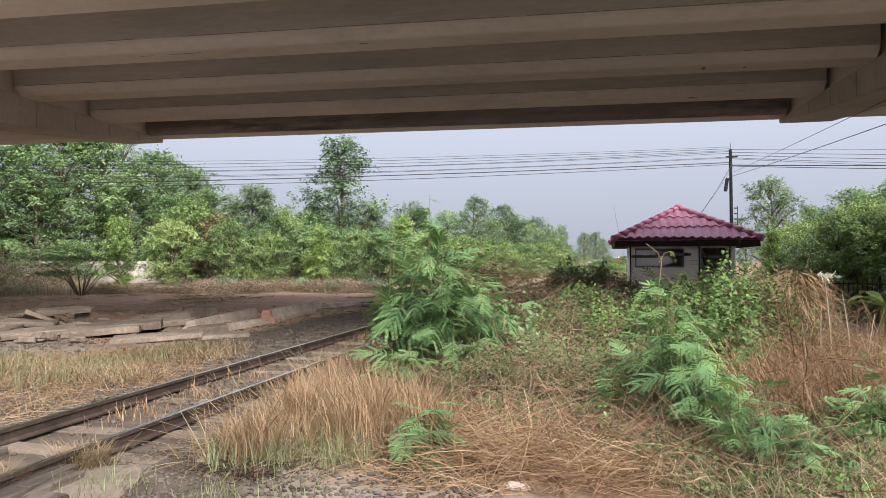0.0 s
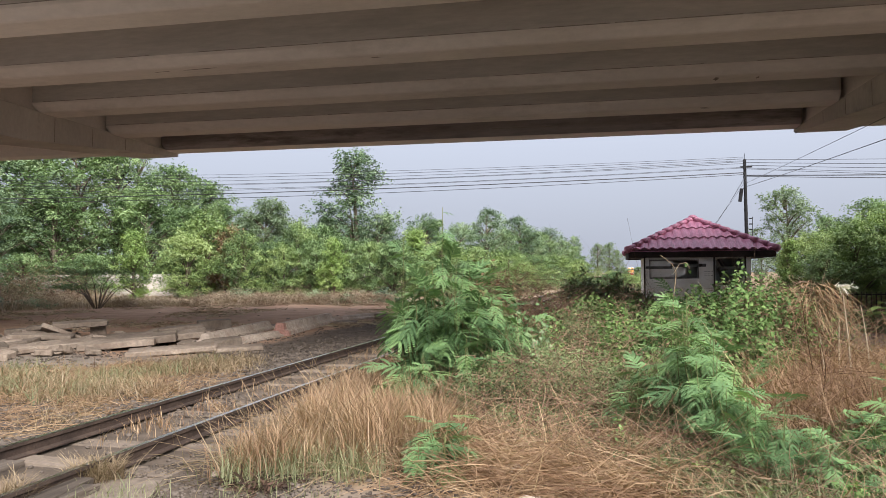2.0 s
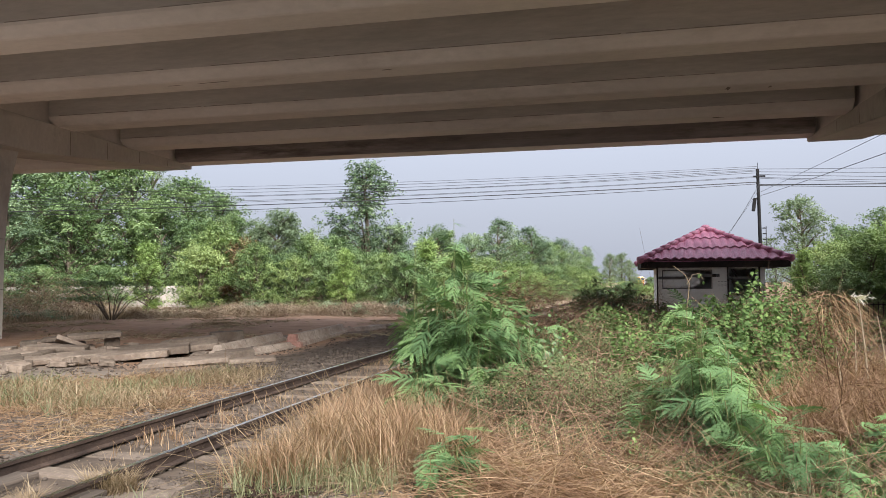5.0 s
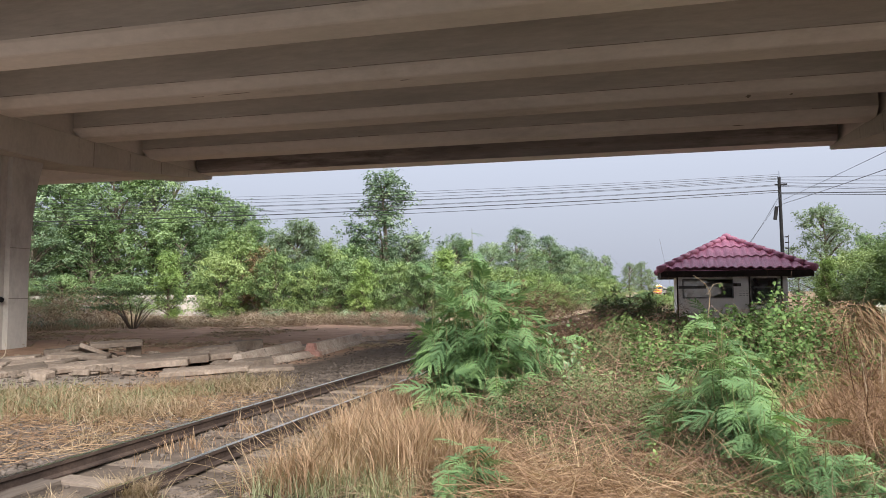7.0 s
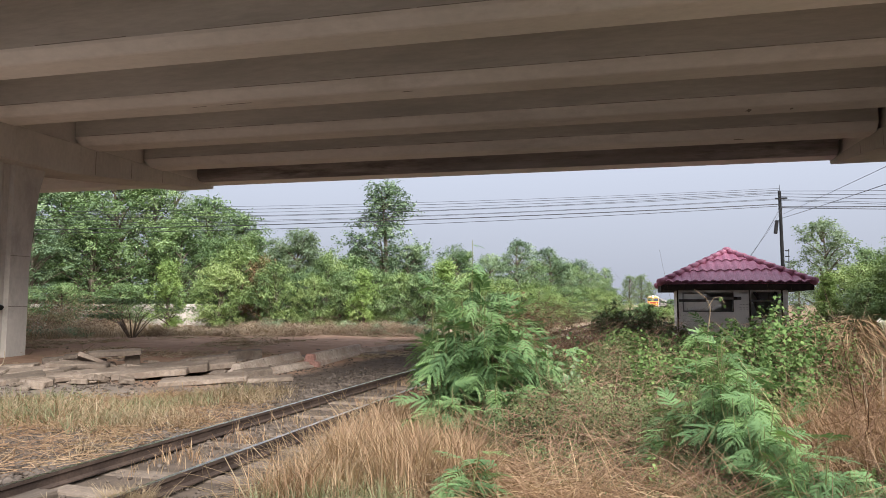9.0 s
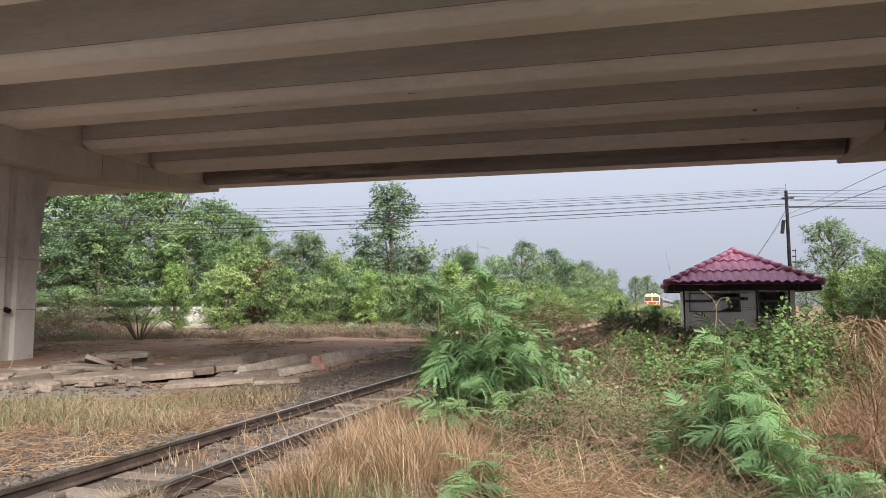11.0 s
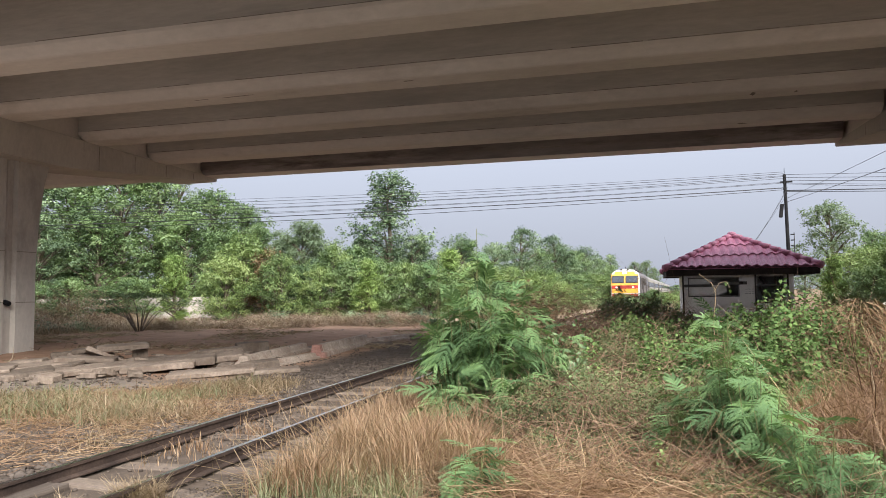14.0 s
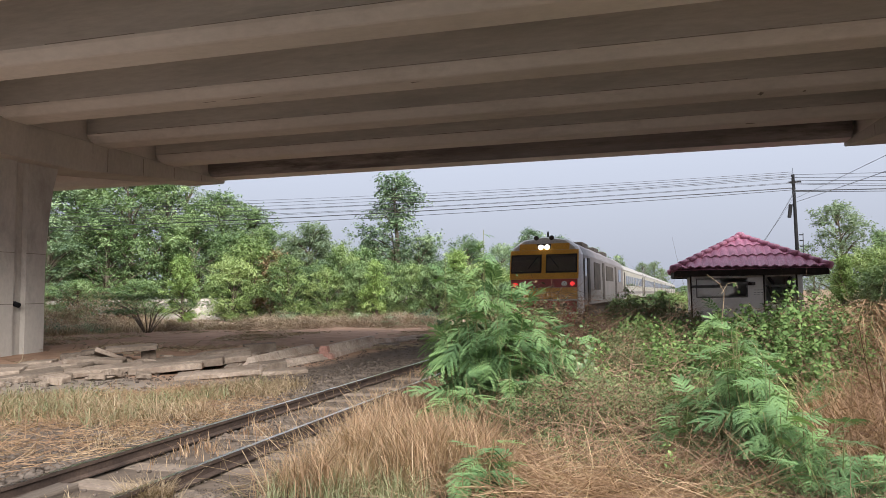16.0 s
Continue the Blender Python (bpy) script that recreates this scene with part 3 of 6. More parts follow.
    for s in range(4):
        (px, py), (qx, qy) = corners[s], corners[(s + 1) % 4]
        L = math.hypot(qx - px, qy - py)
        roof = link("roof_slope", mesh_of("roof_slope", [(px, py, ez - 0.02), (qx, qy, ez - 0.02), (ax, ay, rz - 0.02)], [(0, 1, 2)], M_TILE), hut)
        wave = 0.33
        for r in range(rows):
            t0, t1 = r / rows, (r + 1.12) / rows
            V, F = [], []
            n = int(L / wave * 6)
            out = Vector(((qy - py) / L, -(qx - px) / L, 0))
            cols = []
            for i in range(n + 1):
                u = i / n
                # clip to the triangle
                lim = 1 - abs((u * L - L / 2)) / (L / 2)
                a, b = t0, min(t1, lim)
                if b <= a + 0.002:
                    continue
                up = 0.075 * (0.5 + 0.5 * math.cos(2 * math.pi * u * L / wave)) ** 0.7
                rag = 0.014 * math.sin((i // 6) * 12.9 + r * 4.1 + s)
                col = []
                for tt, lift in ((a, 0.06), (b, 0.0)):
                    tt2 = max(tt + (rag if tt == a else 0), -0.02)
                    base = Vector((px + (qx - px) * u, py + (qy - py) * u, 0))
                    # lines of fall run square to the eave
                    foot = base
                    inward = -out
                    run = math.hypot(ax - (px + qx) / 2, ay - (py + qy) / 2)
                    p = foot + inward * run * tt2
                    p.z = ez + (rz - ez) * tt2 + up + lift
                    col.append(p)
                cols.append(col)
            for a, b in cols:
                V += [a, b, a - Vector((0, 0, 0.03))]
            for i in range(len(cols) - 1):
                F += [(3 * i, 3 * i + 3, 3 * i + 4, 3 * i + 1), (3 * i + 2, 3 * i + 5, 3 * i + 3, 3 * i)]
            if F:
                ob = link("tile_course", mesh_of("tile_course", V, F, M_TILE), roof)
    for cx, cy in corners:
        n = 9
        for i in range(n):
            k0 = i / n
            a, b = Vector((cx, cy, ez + 0.05)).lerp((ax, ay, rz + 0.05), k0), Vector((cx, cy, ez + 0.05)).lerp((ax, ay, rz + 0.05), k0 + 1.15 / n)
            bm = rod(bmesh.new(), a, b, 0.15, 0.1, 10)
            part("ridge_tile", bm, M_TILE, hut, smooth=True)
    bm = bmesh.new()
    bmesh.ops.create_uvsphere(bm, u_segments=12, v_segments=8, radius=0.2, matrix=pose(ax, ay, rz + 0.08) @ Matrix.Diagonal((1, 1, 0.7, 1)))
    part("finial", bm, M_TILE, hut, smooth=True)
    # lean-to wall at the back, with a dark interior floor
    part("hut_floor", boxed(x0 + t, x1 - t, y0 + t, y1 - t, -0.2, 0.05), M_HUTBAND, hut)


build_hut()


# ---- utility pole and cables ----
POLE = (7.3, 40.0)


def cable(a, b, sag, r, n=28):
    a, b = Vector(a), Vector(b)
    V, F = [], []
    pts = []
    for i in range(n + 1):
        k = i / n
        p = a.lerp(b, k)
        p.z -= sag * 4 * k * (1 - k)
        pts.append(p)
    tube(V, F, pts, [r] * (n + 1), 5)
    return mesh_of("cable", V, F, M_WIRE)


def build_pole():
    x, y = POLE
    pole = tagged(new("utility_pole"), "dark utility pole with cables, insulators and a hanging splice box", "utility pole")
    part("shaft", rod(bmesh.new(), (x - 0.04, y, -0.5), (x - 0.1, y, 7.62), 0.115, 0.075, 10), M_POLE, pole)
    part("lightning_rod", rod(bmesh.new(), (x - 0.1, y, 7.6), (x - 0.1, y, 7.95), 0.012), M_POLE, pole)
    part("splice_box", box(bmesh.new(), -0.085, 0.085, -0.1, 0.1, -0.36, 0.36, 0.04, pose(x - 0.33, y - 0.05, 5.68, 0, 8, 0)), M_POLE, pole)
    part("box_bracket", rod(bmesh.new(), (x - 0.3, y - 0.05, 5.95), (x, y, 6.15), 0.025), M_POLE, pole)
    for z in (7.48, 7.28, 7.08, 6.78, 6.58):
        part("insulator", rod(bmesh.new(), (x - 0.16, y - 0.12, z), (x - 0.16, y - 0.12, z + 0.12), 0.05), M_POLE, pole)
    part("crossarm", boxed(x - 0.35, x + 0.25, y - 0.14, y - 0.08, 7.16, 7.24), M_POLE, pole)
    for z in (4.4, 4.1, 3.8):
        part("cable_clamp", rod(bmesh.new(), (x + 0.04, y - 0.15, z), (x + 0.24, y - 0.1, z), 0.03), M_POLE, pole)
    part("stub_cable", rod(bmesh.new(), (x + 0.22, y - 0.12, 4.5), (x + 0.2, y - 0.12, 3.4), 0.02), M_WIRE, pole)
    west = [(7.55, 8.3, 0.45, 0.009), (7.45, 7.95, 0.4, 0.013), (7.35, 7.75, 0.45, 0.011), (7.3, 7.6, 0.55, 0.013), (7.2, 7.3, 0.4, 0.011), (7.0, 7.2, 0.5, 0.011), (6.95, 6.9, 0.4, 0.011), (6.7, 6.55, 0.3, 0.026), (6.6, 6.4, 0.45, 0.016)]
    group = "overhead cables"
    for za, zb, sag, r in west:
        ob = link("cable", cable((x - 0.15, y - 0.12, za + 0.19), (-50, 35.5, zb), sag, r))
        tagged(ob, "black overhead cable slung from the pole", "cable", group)
    for za, zb, sag, r in ((7.4, 8.0, 0.5, 0.012), (7.25, 7.9, 0.7, 0.014), (7.1, 7.6, 0.8, 0.014), (6.95, 7.5, 0.9, 0.012), (6.55, 6.9, 0.4, 0.028), (6.5, 6.5, 0.5, 0.02), (6.9, 5.9, 0.6, 0.012)):
        ob = link("cable", cable((x - 0.05, y - 0.12, za + 0.19), (52, 42.0, zb), sag, r))
        tagged(ob, "black overhead cable slung from the pole", "cable", group)
    for za, b, sag, r in ((6.35, (8.0, 10.0, 5.75), 0.05, 0.009), (6.15, (8.2, 10.0, 4.95), 0.08, 0.012)):
        ob = link("cable", cable((x, y - 0.12, za), b, sag, r))
        tagged(ob, "black service cable running under the flyover", "cable", group)
    for za, b in ((6.9, (4.3, 33.0, 3.1)), (6.8, (4.2, 33.0, 3.05)), (6.6, (4.1, 33.0, 3.0))):
        ob = link("cable", cable((x, y - 0.1, za), b, 0.1, 0.008))
        tagged(ob, "service cable dropping from pole to hut", "cable", group)


build_pole()


# ---- trees ----
def tree_model(name, seed, height, spread, bare, leaf, count, mat, clumps=40, lean=0.0, columnar=1.0, open_crown=0.0):
    """A tapered trunk with limbs, and a crown of leaf clumps at their ends. spread: crown radius; bare: height of the lowest leaves."""
    rng = np.random.default_rng(seed)
    tree = new(name)
    V, F = [], []
    r0 = 0.022 * height + 0.04
    top = height * 0.93
    pts = [Vector((lean * k * k * height * 0.3 + 0.15 * math.sin(k * 5 + seed) * k, 0.12 * math.sin(k * 4 + seed * 2) * k * height * 0.2, top * k)) for k in np.linspace(0, 1, 8)]
    tube(V, F, pts, [r0 * (1 - 0.88 * k) for k in np.linspace(0, 1, 8)], 8)
    ends = []
    for c in range(clumps):
        k = (c + rng.uniform(0, 1)) / clumps
        h = bare + (height - bare) * k
        shape = math.sin(math.pi * min(1, (k * 0.86 + 0.12))) ** 0.6 * (1 if columnar == 1 else 1.05 - 0.75 * k)
        a = rng.uniform(0, 2 * math.pi)
        rad = spread * shape * (rng.uniform(0.25, 1.0) if c % 5 else rng.uniform(0.9, 1.2)) * (0.85 + 0.3 * noise.noise((math.cos(a) * 1.5, math.sin(a) * 1.5 + seed, k * 3)))
        e = Vector((lean * k * height * 0.3 + rad * math.cos(a), rad * math.sin(a), h))
        ends.append((e, rng.uniform(0.5, 1.15 + 0.6 * open_crown)))
        if rng.uniform() < 0.6:
            start = pts[0].lerp(pts[-1], max(0.12, min(0.9, (h - rad * 0.9) / top)))
            mid = start.lerp(e, 0.55) + Vector((0, 0, 0.12 * rad))
            tube(V, F, [start, mid, e], [r0 * 0.32, r0 * 0.2, 0.012], 5)
    trunk = link("trunk", mesh_of("trunk", V, F, M_BARK), tree)
    # each clump is a flattened cap of leafy sprays, thick above and thin below
    C, N = [], []
    per = max(2, count // clumps // 11)
    for e, s in ends:
        cr = spread * (0.25 - 0.07 * open_crown) * s
        d = rng.normal(size=(per, 3))
        d[:, 2] = np.where(rng.uniform(size=per) < 0.8, np.abs(d[:, 2]), d[:, 2])
        d /= np.linalg.norm(d, axis=1, keepdims=True)
        q = np.array(e)[None] + d * cr * rng.uniform(0.45, 1.05, (per, 1)) * np.array([1.15, 1.15, 0.7])
        way = d + rng.normal(size=d.shape) * 0.5 + np.array([0, 0, -0.15])
        way /= np.linalg.norm(way, axis=1, keepdims=True)
        k = rng.uniform(-0.5, 1.0, (per, 11, 1))
        p = q[:, None] + way[:, None] * k * leaf * 2.6 + rng.normal(size=(per, 11, 3)) * leaf * 0.42
        n = d[:, None] * 0.5 + np.array([0, 0, 0.7]) + rng.normal(size=(per, 11, 3)) * 0.45
        C.append(p.reshape(-1, 3))
        N.append(n.reshape(-1, 3))
    C, N = np.concatenate(C), np.concatenate(N)
    LV, LF = leaves(rng, C, N, leaf, leaf * 0.5)
    link("crown", quick_mesh("crown", LV, LF, mat), tree)
    return tree


def plant_tree(model, b, r, scale=1.0, turn=0.0, label="", wide=1.0):
    x, y = polar(b, r)
    t = copy_thing(model, pose(x, y, ground_height(x, y) - 0.05, 0, 0, turn) @ Matrix.Diagonal((scale * wide, scale * wide, scale, 1)))
    return tagged(t, label, "tree", "trees beyond the yard")


def flat_shrub(seed):
    """A low, spreading thorn shrub: many thin stems from one foot, foliage in flat tiers."""
    rng = np.random.default_rng(seed)
    tree = new("thorn_shrub")
    V, F, C, N = [], [], [], []
    for i in range(16):
        a, rad, h = rng.uniform(0, 6.28), rng.uniform(0.7, 2.9), rng.choice((1.15, 1.5, 1.85)) + rng.uniform(-0.08, 0.08)
        tip = Vector((rad * math.cos(a), rad * math.sin(a), h))
        mid = Vector((rad * 0.4 * math.cos(a), rad * 0.4 * math.sin(a), h * 0.65))
        tube(V, F, [Vector((0.1 * math.cos(a), 0.1 * math.sin(a), 0)), mid, tip], [0.028, 0.02, 0.008], 5)
        p = np.array(tip)[None] + rng.normal(size=(120, 3)) * np.array([0.5, 0.5, 0.08])
        C.append(p)
        N.append(np.array([[0, 0, 1.0]]) + rng.normal(size=p.shape) * 0.5)
    link("trunk", mesh_of("trunk", V, F, M_BARK), tree)
    LV, LF = leaves(rng, np.concatenate(C), np.concatenate(N), 0.13, 0.05)
    link("crown", quick_mesh("crown", LV, LF, M_TREE_MID), tree)
    return tree


def build_trees():
    big = tree_model("broadleaf_tree", 1, 10.0, 4.0, 0.6, 0.175, 22000, M_TREE_DARK, 95)
    big2 = tree_model("broadleaf_tree", 2, 9.0, 3.6, 0.5, 0.168, 20000, M_TREE_MID, 90)
    cone = tree_model("broadleaf_tree", 3, 11.2, 5.0, 0.6, 0.2, 16000, M_TREE_DARK, 78, columnar=0.6, open_crown=0.9)
    broad = tree_model("broadleaf_tree", 13, 10.0, 3.3, 0.8, 0.2, 12000, M_TREE_DARK, 70, open_crown=0.6)
    round_tree = tree_model("pale_tree", 14, 8.0, 3.2, 1.0, 0.17, 16000, M_TREE_GREY, 85)
    shrub = tree_model("roadside_shrub", 4, 4.0, 2.3, 0.0, 0.115, 16000, M_TREE_YELLOW, 75)
    shrub2 = tree_model("roadside_shrub", 5, 3.6, 2.2, 0.0, 0.115, 16000, M_TREE_MID, 75)
    grey = tree_model("pale_tree", 6, 8.0, 2.6, 1.5, 0.17, 10000, M_TREE_GREY, 80, open_crown=0.5)
    casu = tree_model("wispy_tree", 7, 11.0, 1.9, 2.5, 0.14, 4500, M_TREE_GREY, 70, open_crown=1.0)
    sapling = tree_model("young_tree", 8, 4.6, 1.6, 0.3, 0.13, 9000, M_SAPLING, 50, columnar=0.7)
    dry = tree_model("half_dry_shrub", 15, 4.0, 1.9, 0.2, 0.13, 5000, M_DEADLEAF, 50, open_crown=0.6)
    thorn = flat_shrub(9)
    models = [big, big2, cone, dry, broad, round_tree, shrub, shrub2, grey, casu, sapling, thorn]
    D, Md, Y, G = "tall dark-green broadleaf tree behind the dirt yard", "leafy mid-green tree behind the dirt yard", "yellow-green shrubby tree at the yard's edge", "pale grey-green tree against the sky"
    rows = [
        # model, bearing, range, scale, label, widening
        (big, -48.0, 66, 1.42, D, 1.1), (big, -44.8, 66, 1.4, D, 1.1), (big2, -41.5, 64, 1.5, Md, 1.05), (big2, -39.0, 66, 1.5, Md, 0.9),
        (casu, -37.3, 66, 1.12, "thin wispy grey-green tree among denser trees", 1.0), (big2, -34.8, 66, 1.2, Md, 1.1), (big2, -32.6, 68, 1.1, Md, 1.0),
        (big, -51.5, 64, 1.45, D, 1.1), (big, -55, 62, 1.3, D, 1.1), (big2, -37, 62, 0.95, Md, 1.1), (big2, -43, 60, 0.88, Md, 1.2), (big, -47, 58, 0.75, D, 1.3), (big2, -34.0, 60, 0.75, Md, 1.2),
        (round_tree, -28.0, 64, 1.0, G, 1.15), (round_tree, -29.2, 66, 0.85, G, 1.0), (round_tree, -26.9, 65, 0.85, G, 0.95), (big2, -31.6, 64, 0.85, Md, 0.9), (cone, -20.9, 55, 0.97, "tall dark-green tree with a tapering open crown", 1.2), (broad, -18.9, 56, 0.62, D, 1.1), (broad, -23.3, 56, 0.6, D, 1.0), (big2, -18.4, 57, 0.62, Md, 0.8), (shrub2, -23.5, 52, 1.3, Md, 1.1), (big, -20.5, 60, 0.55, D, 1.0), (big, -23.2, 58, 0.6, D, 0.8),
        (shrub, -32.6, 50, 1.36, Y, 0.95), (shrub, -34.0, 48, 1.0, Y, 1.0), (dry, -31.0, 49, 1.15, "half-withered brown and green shrub at the yard's edge", 0.8), (shrub, -29.6, 47, 1.02, Y, 0.9), (shrub2, -28.0, 48, 0.95, Md, 0.9), (shrub, -25.6, 48, 1.18, Y, 0.75), (shrub, -26.6, 46, 0.8, Y, 0.9), (shrub2, -24.0, 46, 0.98, Md, 0.9), (big, -27.0, 54, 0.42, D, 1.0), (big, -30.0, 55, 0.42, D, 1.2),
        (shrub2, -21.8, 46, 1.02, Md, 1.0), (shrub, -19.6, 46, 0.85, Y, 1.0), (shrub2, -17.6, 45, 0.95, Md, 1.0), (sapling, -37.7, 43, 0.86, "young pale-green tree at the yard's edge", 1.0), (sapling, -22.6, 44, 0.8, "young pale-green tree at the yard's edge", 1.0), (sapling, -16.0, 50, 1.0, "young pale-green tree at the yard's edge", 1.2), (big, -15.0, 58, 0.62, D, 0.8),
        (thorn, -40.2, 35, 0.92, "low spreading thorn shrub on the dirt yard", 1.1), (shrub2, -45, 52, 0.75, Md, 1.4), (shrub2, -41, 52, 0.75, Md, 1.4), (shrub2, -48.5, 50, 0.75, Md, 1.4),
        (big2, -14.5, 60, 0.66, Md, 1.2), (big, -12.2, 66, 0.6, D, 1.3), (broad, -9.9, 68, 0.76, Md, 1.2), (big2, -8.6, 74, 0.66, Md, 1.3), (broad, -7.3, 78, 0.76, D, 1.25), (big, -6.6, 82, 0.66, D, 1.2), (big2, -5.6, 86, 0.7, Md, 1.2), (big, -4.8, 98, 0.74, D, 1.0), (big2, -3.8, 112, 0.72, Md, 1.1), (big2, -2.9, 125, 0.66, Md, 1.2),
        (shrub, -11.0, 50, 0.8, Y, 1.5), (shrub, -8.3, 54, 0.8, Y, 1.5), (shrub2, -6.0, 62, 0.8, Md, 1.5), (shrub, -4.4, 74, 0.8, Y, 1.5), (shrub, -13.6, 46, 0.85, Y, 1.4), (shrub, -3.2, 85, 0.8, Y, 1.5), (shrub, -2.4, 105, 0.8, Y, 1.6),
        (grey, -0.9, 165, 1.0, G, 1.0), (grey, 0.0, 172, 1.05, G, 1.1), (broad, -2.8, 190, 1.1, D, 0.9), (grey, 0.6, 200, 0.95, G, 1.1), (shrub2, 2.2, 330, 1.0, Md, 2.0), (shrub2, 4.0, 140, 0.8, Md, 2.0), (shrub2, 1.2, 240, 0.8, Md, 1.4),
        (grey, 13.0, 58, 0.96, G, 1.1), (big2, 15.6, 46, 0.52, Md, 0.8), (big2, 18.4, 40, 0.55, Md, 1.3), (big2, 21.3, 38, 0.58, Md, 1.3), (big2, 24.5, 38, 0.6, Md, 1.4), (shrub, 15.2, 36, 0.8, Y, 1.1), (shrub, 17.2, 34, 0.85, Y, 1.1), (shrub, 20.2, 34, 0.9, Y, 1.1), (shrub, 19.0, 36, 1.0, Y, 1.1), (grey, 11.2, 75, 0.6, G, 1.0),
        (shrub, -1.9, 48, 0.34, "low yellow-green shrub beside the line", 1.6), (shrub2, -0.3, 54, 0.36, "low green shrub beside the line", 1.7), (shrub, 1.3, 46, 0.34, "low yellow-green shrub beside the line", 1.8), (shrub2, 0.6, 74, 0.42, "low green shrub beside the line", 1.8),
        (shrub, 2.6, 58, 0.36, "low yellow-green shrub beside the line", 1.8), (shrub, 0.2, 98, 0.42, "low yellow-green shrub beside the line", 2.0), (shrub, -3.0, 38, 0.3, "low yellow-green shrub beside the line", 1.5), (shrub2, -1.2, 39, 0.3, "low green shrub beside the line", 1.6),
        (shrub, -9.0, 41, 0.55, Y, 1.4), (shrub2, -11.6, 42, 0.6, Md, 1.3), (shrub, -7.0, 50, 0.55, Y, 1.3), (sapling, 13.0, 33.0, 0.62, "young green tree beside the hut", 0.9), (shrub2, 15.6, 33, 0.62, Md, 1.1),
    ]
    for i, (m, b, r, s, lab, w) in enumerate(rows):
        plant_tree(m, b, r, s, (i * 77) % 360, lab, w)
    for m in models:
        for o in (*m.children_recursive, m):
            bpy.data.objects.remove(o)


build_trees()


def build_boundary_wall():
    wall = tagged(new("boundary_wall"), "low pale rendered boundary wall behind the shrubs", "wall", kind="structure")
    ax, ay = polar(-52, 60)
    bx, by = polar(-20, 51)
    L = math.hypot(bx - ax, by - ay)
    n = 14
    for i in range(n):
        ob = part("wall_panel", boxed(L * i / n + 0.06, L * (i + 1) / n - 0.06, -0.08, 0.08, -0.2, 1.5), M_CAP, wall)
        post = part("wall_post", boxed(L * i / n - 0.055, L * i / n + 0.055, -0.12, 0.12, -0.2, 1.65), M_CAP, wall)
    wall.matrix_basis = pose(ax, ay, 0, 0, 0, math.degrees(math.atan2(by - ay, bx - ax)))


build_boundary_wall()


# ---- train ----
M_YELLOW = surface("yellow_paint", (0.7, 0.355, 0.05), (0.78, 0.415, 0.07), 30, 1, 0.35, 0.03, stain=(0.62, 0.38, 0.1), stain_at=(0.6, 0.8))
M_TRAINRED = surface("red_paint", (0.30, 0.03, 0.025), (0.4, 0.05, 0.035), 30, 1, 0.4, 0.03)
M_SILVER = surface("ribbed_steel", (0.1, 0.086, 0.082), (0.17, 0.15, 0.142), 25, 0.8, 0.5, 0.1, metallic=0.2, stain=(0.1, 0.075, 0.07), stain_at=(0.58, 0.8))
M_CREAM = surface("pale_coach_paint", (0.24, 0.225, 0.185), (0.31, 0.295, 0.25), 25, 0.8, 0.5, 0.1, stain=(0.38, 0.36, 0.33), stain_at=(0.58, 0.8))
M_ROOFGREY = surface("dusty_roof", (0.19, 0.18, 0.165), (0.28, 0.265, 0.245), 12, 1, 0.7, 0.1)
M_WHITE = surface("white_paint", (0.52, 0.515, 0.51), (0.64, 0.635, 0.62), 20, 1, 0.45, 0.05, stain=(0.5, 0.49, 0.46), stain_at=(0.6, 0.8))
M_UNDER = surface("grimy_underframe", (0.03, 0.026, 0.023), (0.07, 0.06, 0.05), 20, 2, 0.8, 0.3)
M_PANE = plain("dark_glass", (0.03, 0.035, 0.04), 0.04)
M_PANE.node_tree.nodes["Principled BSDF"].inputs["IOR"].default_value = 2.4
M_LAMP = plain("lit_headlamp", (1.0, 0.93, 0.78), 0.2, 0, 2.2)
M_LENS = plain("clear_lens", (0.75, 0.74, 0.7), 0.15)
M_REDLAMP = plain("red_marker_lamp", (0.9, 0.04, 0.04), 0.2, 0, 0.5)
M_RUBBER = plain("black_rubber", (0.015, 0.015, 0.015), 0.7)


def body_outline(w, z0, z1, eave):
    h = w / 2
    return [(-h, z0), (h, z0), (h, eave), (h * 0.9, eave + (z1 - eave) * 0.45), (h * 0.62, eave + (z1 - eave) * 0.82), (0, z1), (-h * 0.62, eave + (z1 - eave) * 0.82), (-h * 0.9, eave + (z1 - eave) * 0.45), (-h, eave)]


def bogie(parent, y):
    for yy in (y - 1.0, y + 1.0):
        for x in (-0.53, 0.53):
            part("wheel", rod(bmesh.new(), (x - 0.06, yy, 0.45), (x + 0.06, yy, 0.45), 0.45, sides=20), M_UNDER, parent)
    part("bogie_frame", boxed(-0.85, 0.85, y - 1.5, y + 1.5, 0.5, 0.85, 0.04), M_UNDER, parent)


